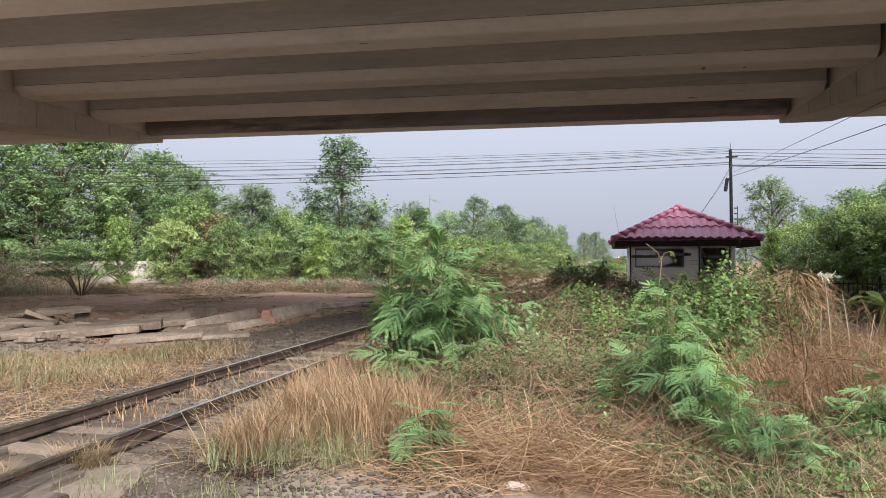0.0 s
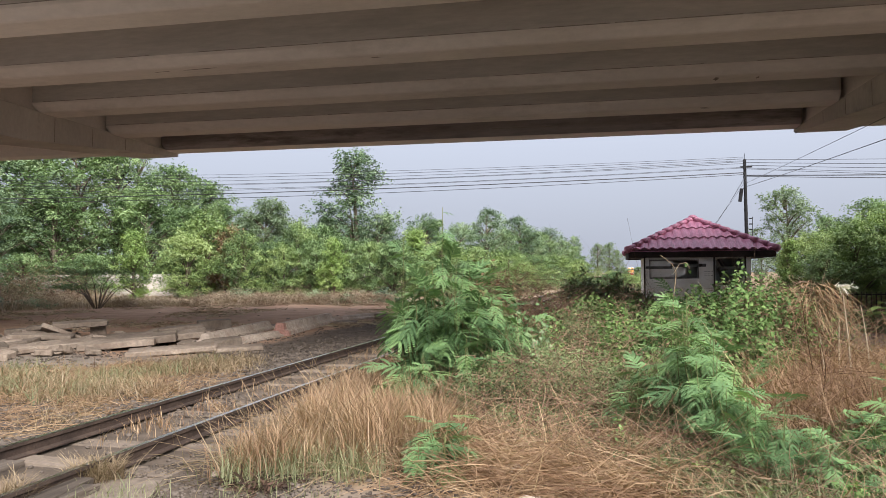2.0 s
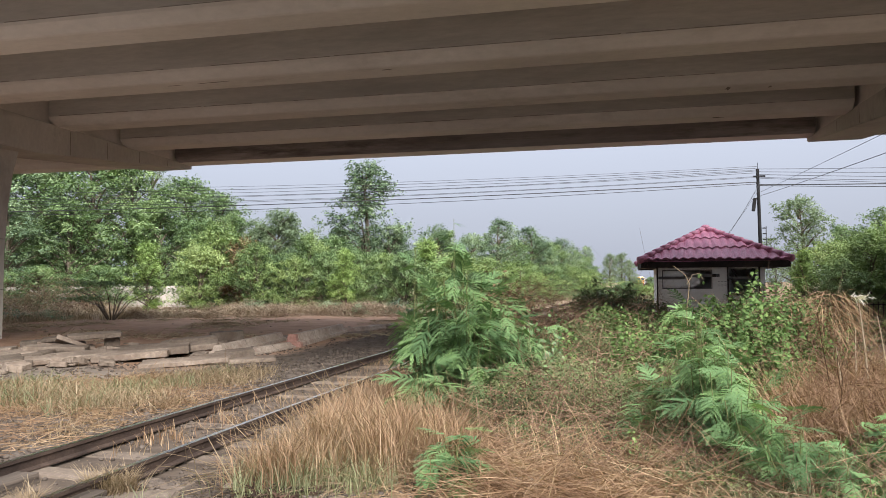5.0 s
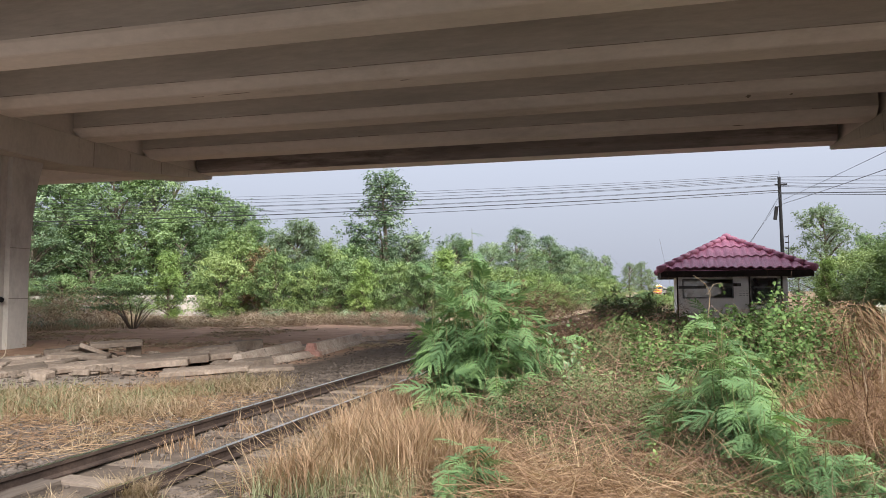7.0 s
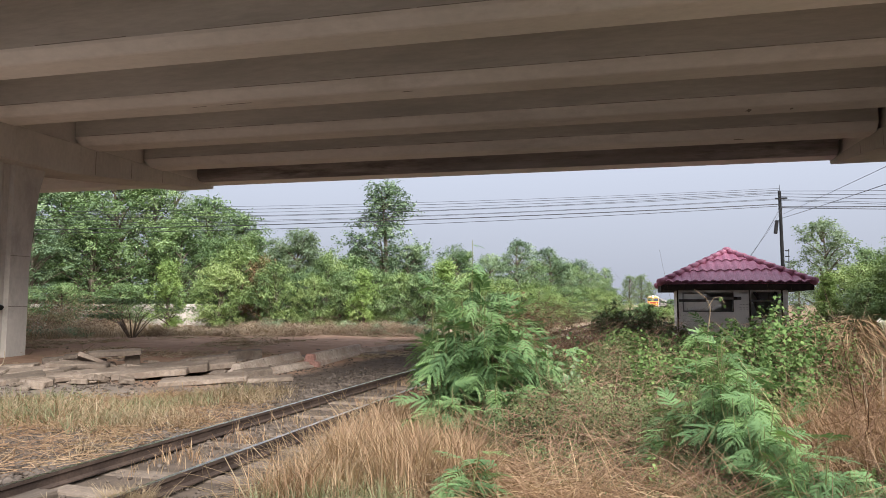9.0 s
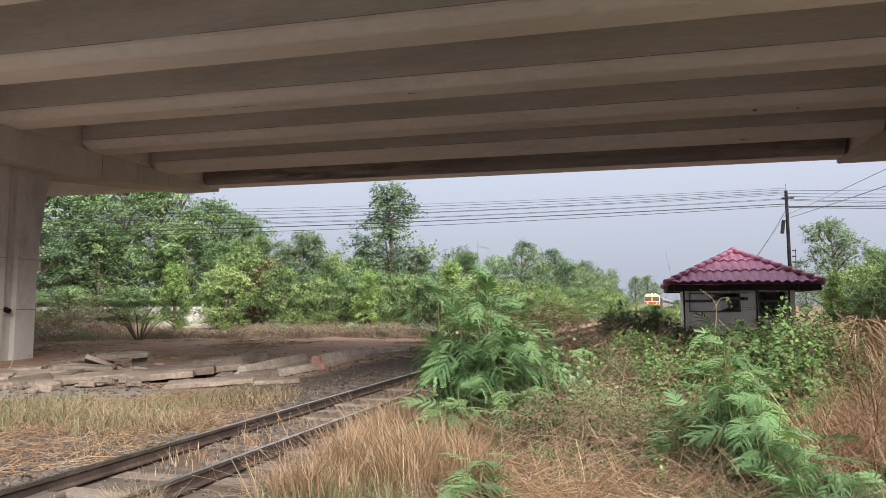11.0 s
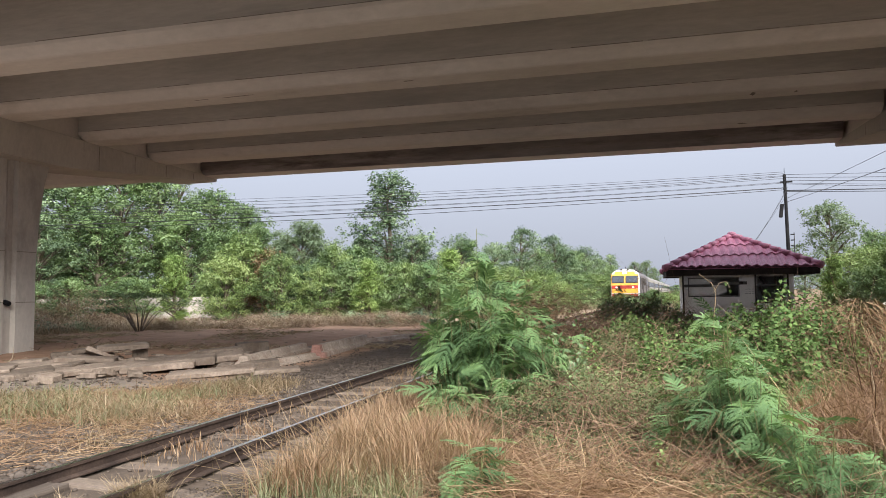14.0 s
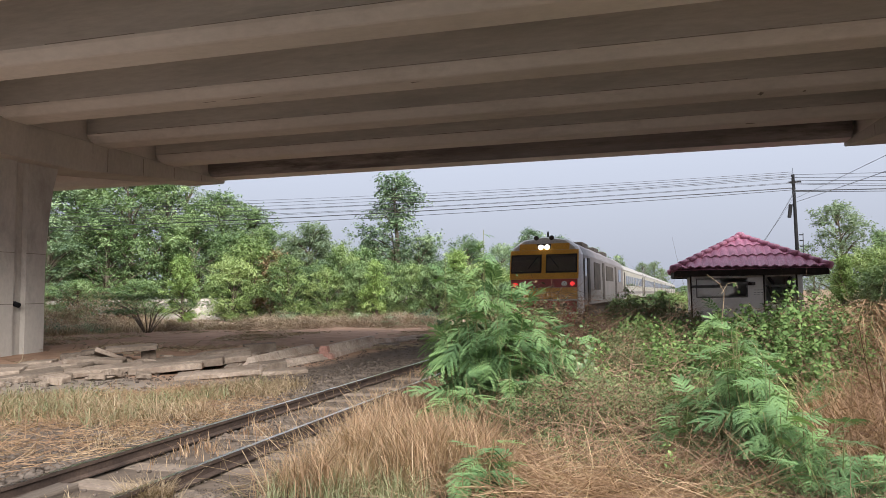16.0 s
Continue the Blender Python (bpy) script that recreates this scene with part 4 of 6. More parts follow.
def build_locomotive():
    """Nose towards -y at y = 0; it stands on rail heads at z = 0.12."""
    loco = tagged(new("locomotive"), "yellow and red fronted silver diesel locomotive with lit headlamps", "locomotive")
    L, W, z0, z1, eave = 19.0, 2.8, 0.95, 3.88, 3.1
    part("body", prism(bmesh.new(), body_outline(W, z0, z1 - 0.06, eave), 0.9, L, "y"), M_SILVER, loco)
    # nose: tapers forward and leans back above the screens
    out = body_outline(W, 0.62, z1, eave)
    bm = bmesh.new()
    rings = []
    for y, kx, dz in ((0.92, 1.0, 0.0), (0.35, 0.985, -0.01), (0.0, 0.93, -0.06)):
        ring = []
        for px, pz in out:
            rake = max(0.0, pz - 1.95) * 0.22 * (1 if y < 0.3 else 0.4 if y < 0.5 else 0)
            ring.append(bm.verts.new((px * kx, y + rake, pz + (dz if pz > 1 else 0))))
        rings.append(ring)
    for a, b in zip(rings, rings[1:]):
        for i in range(len(out)):
            bm.faces.new((a[i], a[(i + 1) % len(out)], b[(i + 1) % len(out)], b[i]))
    bm.faces.new(rings[-1])
    bm.faces.new(rings[0][::-1])
    bmesh.ops.recalc_face_normals(bm, faces=bm.faces[:])
    part("nose", bm, M_WHITE, loco, "off-white cab front")

    def face_y(z):
        return max(0.0, z - 1.95) * 0.22

    def plate(name, x0, x1, za, zb, out_by, mat, parent=loco, label="", thick=0.03):
        bm = bmesh.new()
        vs = []
        for o in (0.0, -thick):
            for x, z in ((x0, za), (x1, za), (x1, zb), (x0, zb)):
                vs.append(bm.verts.new((x, face_y(z) - out_by + o, z)))
        for f in ((0, 1, 2, 3), (7, 6, 5, 4), (0, 4, 5, 1), (1, 5, 6, 2), (2, 6, 7, 3), (3, 7, 4, 0)):
            bm.faces.new([vs[i] for i in f])
        bmesh.ops.recalc_face_normals(bm, faces=bm.faces[:])
        bmesh.ops.bevel(bm, geom=bm.edges[:], offset=0.012, segments=2, affect="EDGES")
        return part(name, bm, mat, parent, label)
    panel = plate("front_panel", -1.33, 1.33, 2.055, 3.28, 0.0, M_YELLOW, label="yellow front panel round the windscreens")
    plate("lower_panel", -1.28, 1.28, 1.22, 1.695, 0.0, M_YELLOW, label="yellow lower front panel")
    plate("red_band", -1.28, 1.28, 1.7, 2.05, 0.0, M_TRAINRED, label="red band across the front")
    plate("brow_panel", -0.98, 0.98, 3.285, 3.56, 0.0, M_YELLOW, label="yellow brow panel")
    plate("buffer_beam", -1.25, 1.25, 0.7, 1.14, -0.02, M_TRAINRED, label="red buffer beam")
    plate("beam_edge", -1.27, 1.27, 1.15, 1.2, 0.0, M_WHITE, label="white edge strip")
    plate("pilot", -1.15, 1.15, 0.22, 0.68, -0.1, M_TRAINRED, label="red pilot plate")
    for s in (-1, 1):
        x0, x1 = (0.08, 1.28) if s > 0 else (-1.28, -0.08)
        fr = plate("windscreen_frame", x0, x1, 2.31, 3.1, 0.033, M_RUBBER, label="black rubber windscreen surround")
        plate("windscreen", x0 + 0.05, x1 - 0.05, 2.37, 3.04, 0.066, M_PANE, fr)
        part("wiper", rod(bmesh.new(), (s * 0.2, face_y(3.0) - 0.11, 3.05), (s * 0.6, face_y(2.5) - 0.11, 2.5), 0.014), M_RUBBER, loco)
        hl = part("headlamp", rod(bmesh.new(), (s * 0.8, 0.02, 1.85), (s * 0.8, -0.06, 1.85), 0.11, sides=16), M_LENS, loco, "clear glass headlamp")
        part("marker_lamp", rod(bmesh.new(), (s * 1.1, 0.02, 1.85), (s * 1.1, -0.05, 1.85), 0.09, sides=14), M_REDLAMP, loco, "red marker lamp")
        part("lamp_housing", boxed(s * 0.12 - 0.15, s * 0.12 + 0.15, face_y(3.42) - 0.05, face_y(3.42) - 0.01, 3.29, 3.55, 0.015), M_RUBBER, loco)
        part("top_lamp", rod(bmesh.new(), (s * 0.12, face_y(3.42) - 0.02, 3.42), (s * 0.12, face_y(3.42) - 0.1, 3.4), 0.1, sides=16), M_LAMP, loco, "lit roof headlamp")
        part("horn", rod(bmesh.new(), (s * 0.3, 0.55, 3.8), (s * 0.3, 0.28, 3.8), 0.05, 0.1, 12), M_UNDER, loco)
        part("buffer", rod(bmesh.new(), (s * 0.8, 0.0, 0.95), (s * 0.8, -0.35, 0.95), 0.09, 0.13, 14), M_UNDER, loco)
        part("handrail", rod(bmesh.new(), (s * 1.42, 0.98, 1.1), (s * 1.42, 0.98, 2.9), 0.02), M_ROOFGREY, loco)
        # side doors, windows, grilles
        for y0, y1, za, zb, mat, nm in ((1.2, 1.75, 2.2, 2.95, M_PANE, "cab_window"), (2.1, 2.75, 1.05, 3.0, M_UNDER, "cab_door"), (4.2, 6.4, 1.6, 2.9, M_UNDER, "grille"), (7.4, 8.2, 1.1, 3.0, M_UNDER, "side_door"), (9.0, 12.5, 2.1, 2.9, M_UNDER, "grille"), (13.6, 14.4, 1.1, 3.0, M_UNDER, "side_door"), (15.6, 17.2, 2.1, 2.9, M_PANE, "side_window")):
            x = s * 1.4
            part(nm, boxed(min(x, x + s * 0.025), max(x, x + s * 0.025), y0, y1, za, zb), mat, loco)
        for z in np.arange(1.05, 2.05, 0.12):
            x = s * 1.4
            part("side_rib", boxed(min(x, x + s * 0.018), max(x, x + s * 0.018), 2.9, 18.9, z, z + 0.05), M_SILVER, loco)
    part("aerial", rod(bmesh.new(), (0.05, 0.9, 3.8), (0.05, 0.9, 4.12), 0.05, 0.03, 8), M_UNDER, loco)
    for y in (5.0, 9.0, 13.0):
        part("roof_vent", boxed(-0.95, 0.95, y - 0.9, y + 0.9, 3.6, 3.88, 0.06), M_UNDER, loco)
    part("underframe", boxed(-1.1, 1.1, 4.5, 14.5, 0.35, 0.94, 0.05), M_UNDER, loco)
    part("coupler", boxed(-0.12, 0.12, -0.45, 0.3, 0.75, 1.0, 0.03), M_UNDER, loco)
    bogie(loco, 3.2)
    bogie(loco, 15.8)
    return loco


def build_coach():
    """Front end at y = 0."""
    c = tagged(new("passenger_coach"), "pale silver passenger coach with a row of windows", "railway coach", "coaches of the train")
    L, W = 20.6, 2.75
    part("body", prism(bmesh.new(), body_outline(W, 0.95, 3.55, 2.95), 0.2, L - 0.2, "y"), M_CREAM, c)
    part("roof", prism(bmesh.new(), [(px * 1.01, pz + 0.02) for px, pz in body_outline(W, 2.98, 3.6, 3.02)], 0.15, L - 0.15, "y"), M_ROOFGREY, c, "dusty grey coach roof")
    for s in (-1, 1):
        x = s * W / 2
        for i in range(10):
            y = 2.2 + i * 1.72
            part("window", boxed(min(x, x + s * 0.02), max(x, x + s * 0.02), y, y + 1.1, 1.95, 2.65), M_PANE, c)
        for y in (0.6, L - 1.4):
            part("door", boxed(min(x, x + s * 0.02), max(x, x + s * 0.02), y, y + 0.8, 1.05, 2.85), M_UNDER, c)
        part("stripe", boxed(min(x, x + s * 0.012), max(x, x + s * 0.012), 0.3, L - 0.3, 1.3, 1.5), M_SILVER, c)
    part("gangway", boxed(-0.55, 0.55, -0.25, 0.22, 1.0, 3.0), M_RUBBER, c)
    part("underframe", boxed(-1.1, 1.1, 5.5, 15, 0.4, 0.94), M_UNDER, c)
    bogie(c, 3.0)
    bogie(c, L - 3.0)
    return c


def lower_body(thing, sill, factor):
    """Squat the bodywork above the sill to its true height."""
    for piece in thing.children_recursive:
        if piece.type == "MESH":
            for v in piece.data.vertices:
                if v.co.z > sill:
                    v.co.z = sill + (v.co.z - sill) * factor


LOCO = build_locomotive()
lower_body(LOCO, 0.95, 0.92)
COACHES = [build_coach()]
lower_body(COACHES[0], 0.95, 0.92)
for i in range(7):
    COACHES.append(copy_thing(COACHES[0], Matrix.Identity(4)))


def nose_at(t):
    """How far along the line the locomotive's nose stands."""
    return float(np.interp(t, (0, 7, 9, 11.5, 12.5, 13.5, 14.5, 15, 15.5, 16), (370, 220, 177.5, 124.5, 103.5, 82, 61, 50.3, 39.0, 26.4)))


def motions():
    times = [0.5 * i for i in range(33)]
    for i, thing in enumerate([LOCO] + COACHES):
        back = 0 if i == 0 else 19.3 + (i - 1) * 20.9
        length = 19.0 if i == 0 else 20.6
        rows = []
        for t in times:
            y = nose_at(t) + back
            a, b = (track_x(y), y), (track_x(y + length), y + length)
            turn = -math.degrees(math.atan2(b[0] - a[0], b[1] - a[1]))
            rows.append((t, pose(a[0], y, 0.12, 0, 0, turn)))
        walk(thing, rows)


# ---- thicket ----
def ground_stuff(name, label, mat, V, F):
    return tagged(link(name, quick_mesh(name, V, F, mat)), label, "grass", kind="stuff")


def blades(rng, pts, height, width, lean=0.35, droop=0.3, tuft=0):
    """Grass blades of two bent pieces at the given feet."""
    n = len(pts)
    tall = np.repeat(rng.uniform(0.5, 1.25, n // tuft), tuft)[:, None] if tuft else 1.0
    h = height * rng.uniform(0.45, 1.15, (n, 1)) * tall
    a = rng.uniform(0, 2 * np.pi, n)
    d = np.stack([np.cos(a), np.sin(a), np.zeros(n)], 1)
    s = np.stack([-np.sin(a + rng.normal(0, 0.6, n)), np.cos(a), np.zeros(n)], 1)
    k = np.abs(rng.normal(0, lean, (n, 1)))
    w = width * rng.uniform(0.6, 1.3, (n, 1))
    up = np.array([[0, 0, 1.0]])
    p0 = pts
    p1 = p0 + h * 0.55 * (up + d * k)
    p2 = p1 + h * 0.45 * (up * (1 - droop * rng.uniform(0, 1.6, (n, 1))) + d * (k + droop))
    V = np.stack([p0 - s * w, p0 + s * w, p1 + s * w * 0.7, p1 - s * w * 0.7, p2 + s * w * 0.15, p2 - s * w * 0.15], 1).reshape(-1, 3)
    i = np.arange(n)[:, None] * 6
    F = np.concatenate([i + np.array([[0, 1, 2, 3]]), i + np.array([[3, 2, 4, 5]])])
    return V, F


def tufts(rng, spots, per, radius):
    """Feet of grass blades gathered in tufts."""
    P = []
    for x, y in spots:
        q = rng.normal(0, radius, (per, 2))
        P.append(np.stack([x + q[:, 0], y + q[:, 1], np.full(per, ground_height(x, y) - 0.02)], 1))
    return np.concatenate(P)


def patch(rng, b0, b1, r0, r1, n, keep=None):
    out = []
    while len(out) < n:
        b, r = rng.uniform(b0, b1), math.sqrt(rng.uniform(r0 * r0, r1 * r1))
        x, y = polar(b, r)
        if keep is None or keep(x, y):
            out.append((x, y))
    return out


def ribbons(rng, pts, heading, length, width, curl=0.6, sink=0.3):
    """Long thin bent strips of straw or stem: from each foot along its heading, curling as they go."""
    n = len(pts)
    h = heading / np.maximum(np.linalg.norm(heading, axis=1, keepdims=True), 1e-6)
    ln = length * rng.uniform(0.4, 1.3, (n, 1))
    bend = rng.normal(size=(n, 3)) * curl
    s = np.cross(h, rng.normal(size=(n, 3)))
    s /= np.maximum(np.linalg.norm(s, axis=1, keepdims=True), 1e-6)
    w = width * rng.uniform(0.6, 1.4, (n, 1))
    rows = []
    for k in (0, 0.35, 0.7, 1.0):
        p = pts + h * ln * k + bend * ln * k * k * 0.5 - np.array([[0, 0, sink]]) * ln * k * k
        p[:, 2] = np.maximum(p[:, 2], 0.0)
        rows += [p - s * w * (1 - 0.5 * k), p + s * w * (1 - 0.5 * k)]
    V = np.stack(rows, 1).reshape(-1, 3)
    i = np.arange(n)[:, None] * 8
    F = np.concatenate([i + np.array([[0, 1, 3, 2]]), i + np.array([[2, 3, 5, 4]]), i + np.array([[4, 5, 7, 6]])])
    return V, F


def straw_heap(rng, spots, per, radius, height, length, width, up=0.4):
    """Feet and headings of straw strewn over low heaps."""
    P, Hd = [], []
    for x, y in spots:
        q = rng.normal(0, radius, (per, 2))
        z = ground_height(x, y) + height * np.exp(-(q ** 2).sum(1) / (2 * radius ** 2)) * rng.uniform(0, 1, per)
        P.append(np.stack([x + q[:, 0], y + q[:, 1], z], 1))
        d = rng.normal(size=(per, 3))
        d[:, 2] = np.abs(d[:, 2]) * up
        Hd.append(d)
    return ribbons(rng, np.concatenate(P), np.concatenate(Hd), length, width)


def build_grass():
    rng = np.random.default_rng(11)
    # upright golden grass between track and thicket
    spots = patch(rng, -31, -13, 5.6, 9.6, 80, lambda x, y: x - track_x(y) > (1.5 if y < 7 else 1.25) and x < -1.3)
    V, F = blades(rng, tufts(rng, spots, 230, 0.12), 0.54, 0.004, 0.32, 0.38, 230)
    ground_stuff("golden_grass", "upright golden dry grass beside the track", M_STRAW, V, F)
    spots = patch(rng, -31, -18, 5.5, 9.4, 45, lambda x, y: x - track_x(y) > 1.3 and x < -1.3)
    V, F = straw_heap(rng, spots, 90, 0.2, 0.2, 0.5, 0.003, 0.9)
    ground_stuff("leaning_straw", "leaning golden straw beside the track", M_STRAW_PALE, V, F)
    spots = [(-3.8, 4.5), (-3.88, 4.48), (-3.72, 4.54), (-4.0, 3.95), (-3.93, 3.85)]
    V, F = blades(rng, tufts(rng, spots, 330, 0.055), 0.24, 0.003, 0.5, 0.6)
    ground_stuff("pale_tuft", "pale straw tufts against the rail", M_STRAW_PALE, V, F)
    spots = patch(rng, -30, -19, 5.3, 6.3, 12, lambda x, y: x - track_x(y) > 1.4)
    V, F = blades(rng, tufts(rng, spots, 130, 0.12), 0.27, 0.004, 0.4, 0.35)
    ground_stuff("green_grass", "pale green grass tufts at the gravel's edge", M_GRASS, V, F)
    spots = patch(rng, -42, -24, 4.4, 5.6, 12, lambda x, y: x - track_x(y) > 0.75)
    V, F = blades(rng, tufts(rng, spots, 45, 0.12), 0.16, 0.003, 0.5, 0.4)
    ground_stuff("green_grass", "sparse green weeds in the gravel", M_GRASS, V, F)
    # weeds between the rails
    spots = patch(rng, -42, -14, 7, 26, 45, lambda x, y: abs(x - track_x(y)) < 0.5)
    V, F = blades(rng, tufts(rng, spots, 22, 0.12), 0.2, 0.0035, 0.5, 0.4)
    ground_stuff("track_weeds", "thin dry weeds between the rails", M_STRAW, V, F)
    # matted straw in front of the thicket
    spots = patch(rng, -14.0, 6.0, 5.05, 6.3, 46)
    V, F = straw_heap(rng, spots, 150, 0.25, 0.24, 0.42, 0.0028, 0.35)
    ground_stuff("matted_straw", "matted reddish straw lying in front of the thicket", M_STRAW, V, F)
    spots = patch(rng, -14, 16, 5.0, 8.0, 60)
    V, F = straw_heap(rng, spots, 55, 0.3, 0.35, 0.5, 0.0028, 0.6)
    ground_stuff("matted_straw", "dry brown stalks tangled under the bushes", M_DEADLEAF, V, F)
    spots = patch(rng, 11.5, 23, 6.6, 10.2, 80)
    V, F = blades(rng, tufts(rng, spots, 110, 0.2), 0.7, 0.0042, 0.45, 0.5)
    ground_stuff("tall_dry_grass", "tall leaning dry grass among the bushes", M_STRAW, V, F)
    spots = patch(rng, 13, 22, 7.0, 11.0, 45)
    V, F = straw_heap(rng, spots, 110, 0.3, 0.7, 0.7, 0.0035, 0.8)
    ground_stuff("straw_tangle", "tangled straw among the bushes", M_STRAW, V, F)
    spots = patch(rng, 4, 23, 4.7, 6.6, 60)
    V, F = blades(rng, tufts(rng, spots, 55, 0.16), 0.3, 0.0035, 0.6, 0.6)
    ground_stuff("weed_grass", "green grass blades among the low weeds", M_GRASS, V, F)
    spots = patch(rng, 4, 23, 4.7, 6.6, 45)
    V, F = straw_heap(rng, spots, 30, 0.22, 0.25, 0.4, 0.0026, 0.5)
    ground_stuff("matted_straw", "reddish straw strewn through the low weeds", M_STRAW, V, F)
    # yard side of the track
    spots = patch(rng, -52, -29, 7.8, 13.0, 125, lambda x, y: track_x(y) - x > 1.3 and noise.noise((x * 0.7, y * 0.7, 7)) > 0.02)
    V, F = blades(rng, tufts(rng, spots, 75, 0.22), 0.27, 0.004, 0.75, 0.6, 75)
    ground_stuff("verge_grass", "short bleached grass on the far side of the track", M_STRAW_PALE, V, F)
    spots = patch(rng, -52, -32, 9.0, 13.4, 70, lambda x, y: track_x(y) - x > 2.0 and noise.noise((x * 0.7, y * 0.7, 7)) > -0.1)
    V, F = blades(rng, tufts(rng, spots, 60, 0.2), 0.26, 0.005, 0.6, 0.45, 60)
    ground_stuff("verge_weeds", "greyish green weeds among bleached grass", M_GRASS, V, F)
    spots = patch(rng, -52, -33, 7.6, 13.0, 75, lambda x, y: track_x(y) - x > 1.1)
    V, F = straw_heap(rng, spots, 60, 0.25, 0.08, 0.25, 0.0032, 0.5)
    ground_stuff("verge_straw", "reddish straw lying over the verge", M_STRAW, V, F)
    spots = patch(rng, -52, -31, 7.8, 13.0, 75, lambda x, y: track_x(y) - x > 1.1)
    V, F = straw_heap(rng, spots, 60, 0.22, 0.08, 0.28, 0.0035, 0.5)
    ground_stuff("verge_straw", "trampled straw on the far side of the track", M_DEADLEAF, V, F)
    spots = patch(rng, -54, -13, 35, 47, 340, lambda x, y: noise.noise((x * 0.22, y * 0.22, 2)) > 0.0)
    V, F = blades(rng, tufts(rng, spots, 70, 0.5), 0.55, 0.012, 0.95, 0.7, 70)
    ground_stuff("field_grass", "bleached knee-high grass at the yard's edge", M_FIELD, V, F)
    spots = patch(rng, -52, -17, 20, 36, 110, lambda x, y: noise.noise((x * 0.3, y * 0.3, 5)) > 0.05 and track_x(y) - x > 2.8)
    V, F = straw_heap(rng, spots, 40, 0.4, 0.06, 0.3, 0.012, 0.3)
    ground_stuff("field_straw", "loose straw strewn over the bare dirt", M_FIELD, V, F)
    spots = patch(rng, -12, 6, 32, 120, 260, lambda x, y: abs(x - track_x(y)) > 1.6)
    V, F = blades(rng, tufts(rng, spots, 60, 0.6), 0.8, 0.02, 0.5, 0.4)
    ground_stuff("field_grass", "dry grass along the line", M_FIELD, V, F)


build_grass()


def frond_mesh(seed, pairs=6, length=0.34, spread=0.13, leaflets=14):
    """A twice-feathered leaf: a midrib along +x with side ribs that carry rows of leaflets."""
    rng = np.random.default_rng(seed)
    V, F = [], []

    def quad(a, b, c, d):
        i = len(V)
        V.extend([a, b, c, d])
        F.append((i, i + 1, i + 2, i + 3))
    for i in range(6):
        k0, k1 = i / 6, (i + 1) / 6
        z0, z1 = -0.10 * length * (k0 * 1.8) ** 2, -0.10 * length * (k1 * 1.8) ** 2
        quad((k0 * length, -0.0022, z0), (k1 * length, -0.0022, z1), (k1 * length, 0.0022, z1), (k0 * length, 0.0022, z0))
    for p in range(pairs):
        k = 0.2 + 0.8 * p / (pairs - 1)
        ln = spread * (0.65 + 0.5 * math.sin(math.pi * (0.2 + 0.62 * k))) * rng.uniform(0.9, 1.1)
        for s in (-1, 1):
            root = np.array([k * length, 0, -0.10 * length * (k * 1.8) ** 2])
            ang = radians(66 - 38 * k + rng.uniform(-7, 7))
            d = np.array([math.cos(ang), s * math.sin(ang), rng.uniform(-0.25, 0.1)])
            d /= np.linalg.norm(d)
            q = np.cross(d, [0, 0, 1.0])
            q /= np.linalg.norm(q)
            roll = rng.uniform(-0.35, 0.35)
            q = q * math.cos(roll) + np.array([0, 0, 1.0]) * math.sin(roll)
            for j in range(leaflets):
                u = (j + 0.7) / leaflets
                c = root + d * ln * u + np.array([0, 0, -0.35 * ln * u * u])
                lw = 0.019 * (0.6 + 0.55 * math.sin(math.pi * (0.12 + 0.8 * u)))
                hw = ln / leaflets * 0.44
                for e in (-1, 1):
                    tip = c + q * e * lw + d * lw * 0.5 + np.array([0, 0, -0.003])
                    quad(tuple(c - d * hw), tuple(c + d * hw), tuple(tip + d * hw * 0.7), tuple(tip - d * hw * 0.6))
    return mesh_of("frond", V, F, M_LEUC)


FRONDS = [frond_mesh(i, 5 + i % 3, 0.28 + 0.025 * i, 0.145 + 0.012 * i) for i in range(6)]


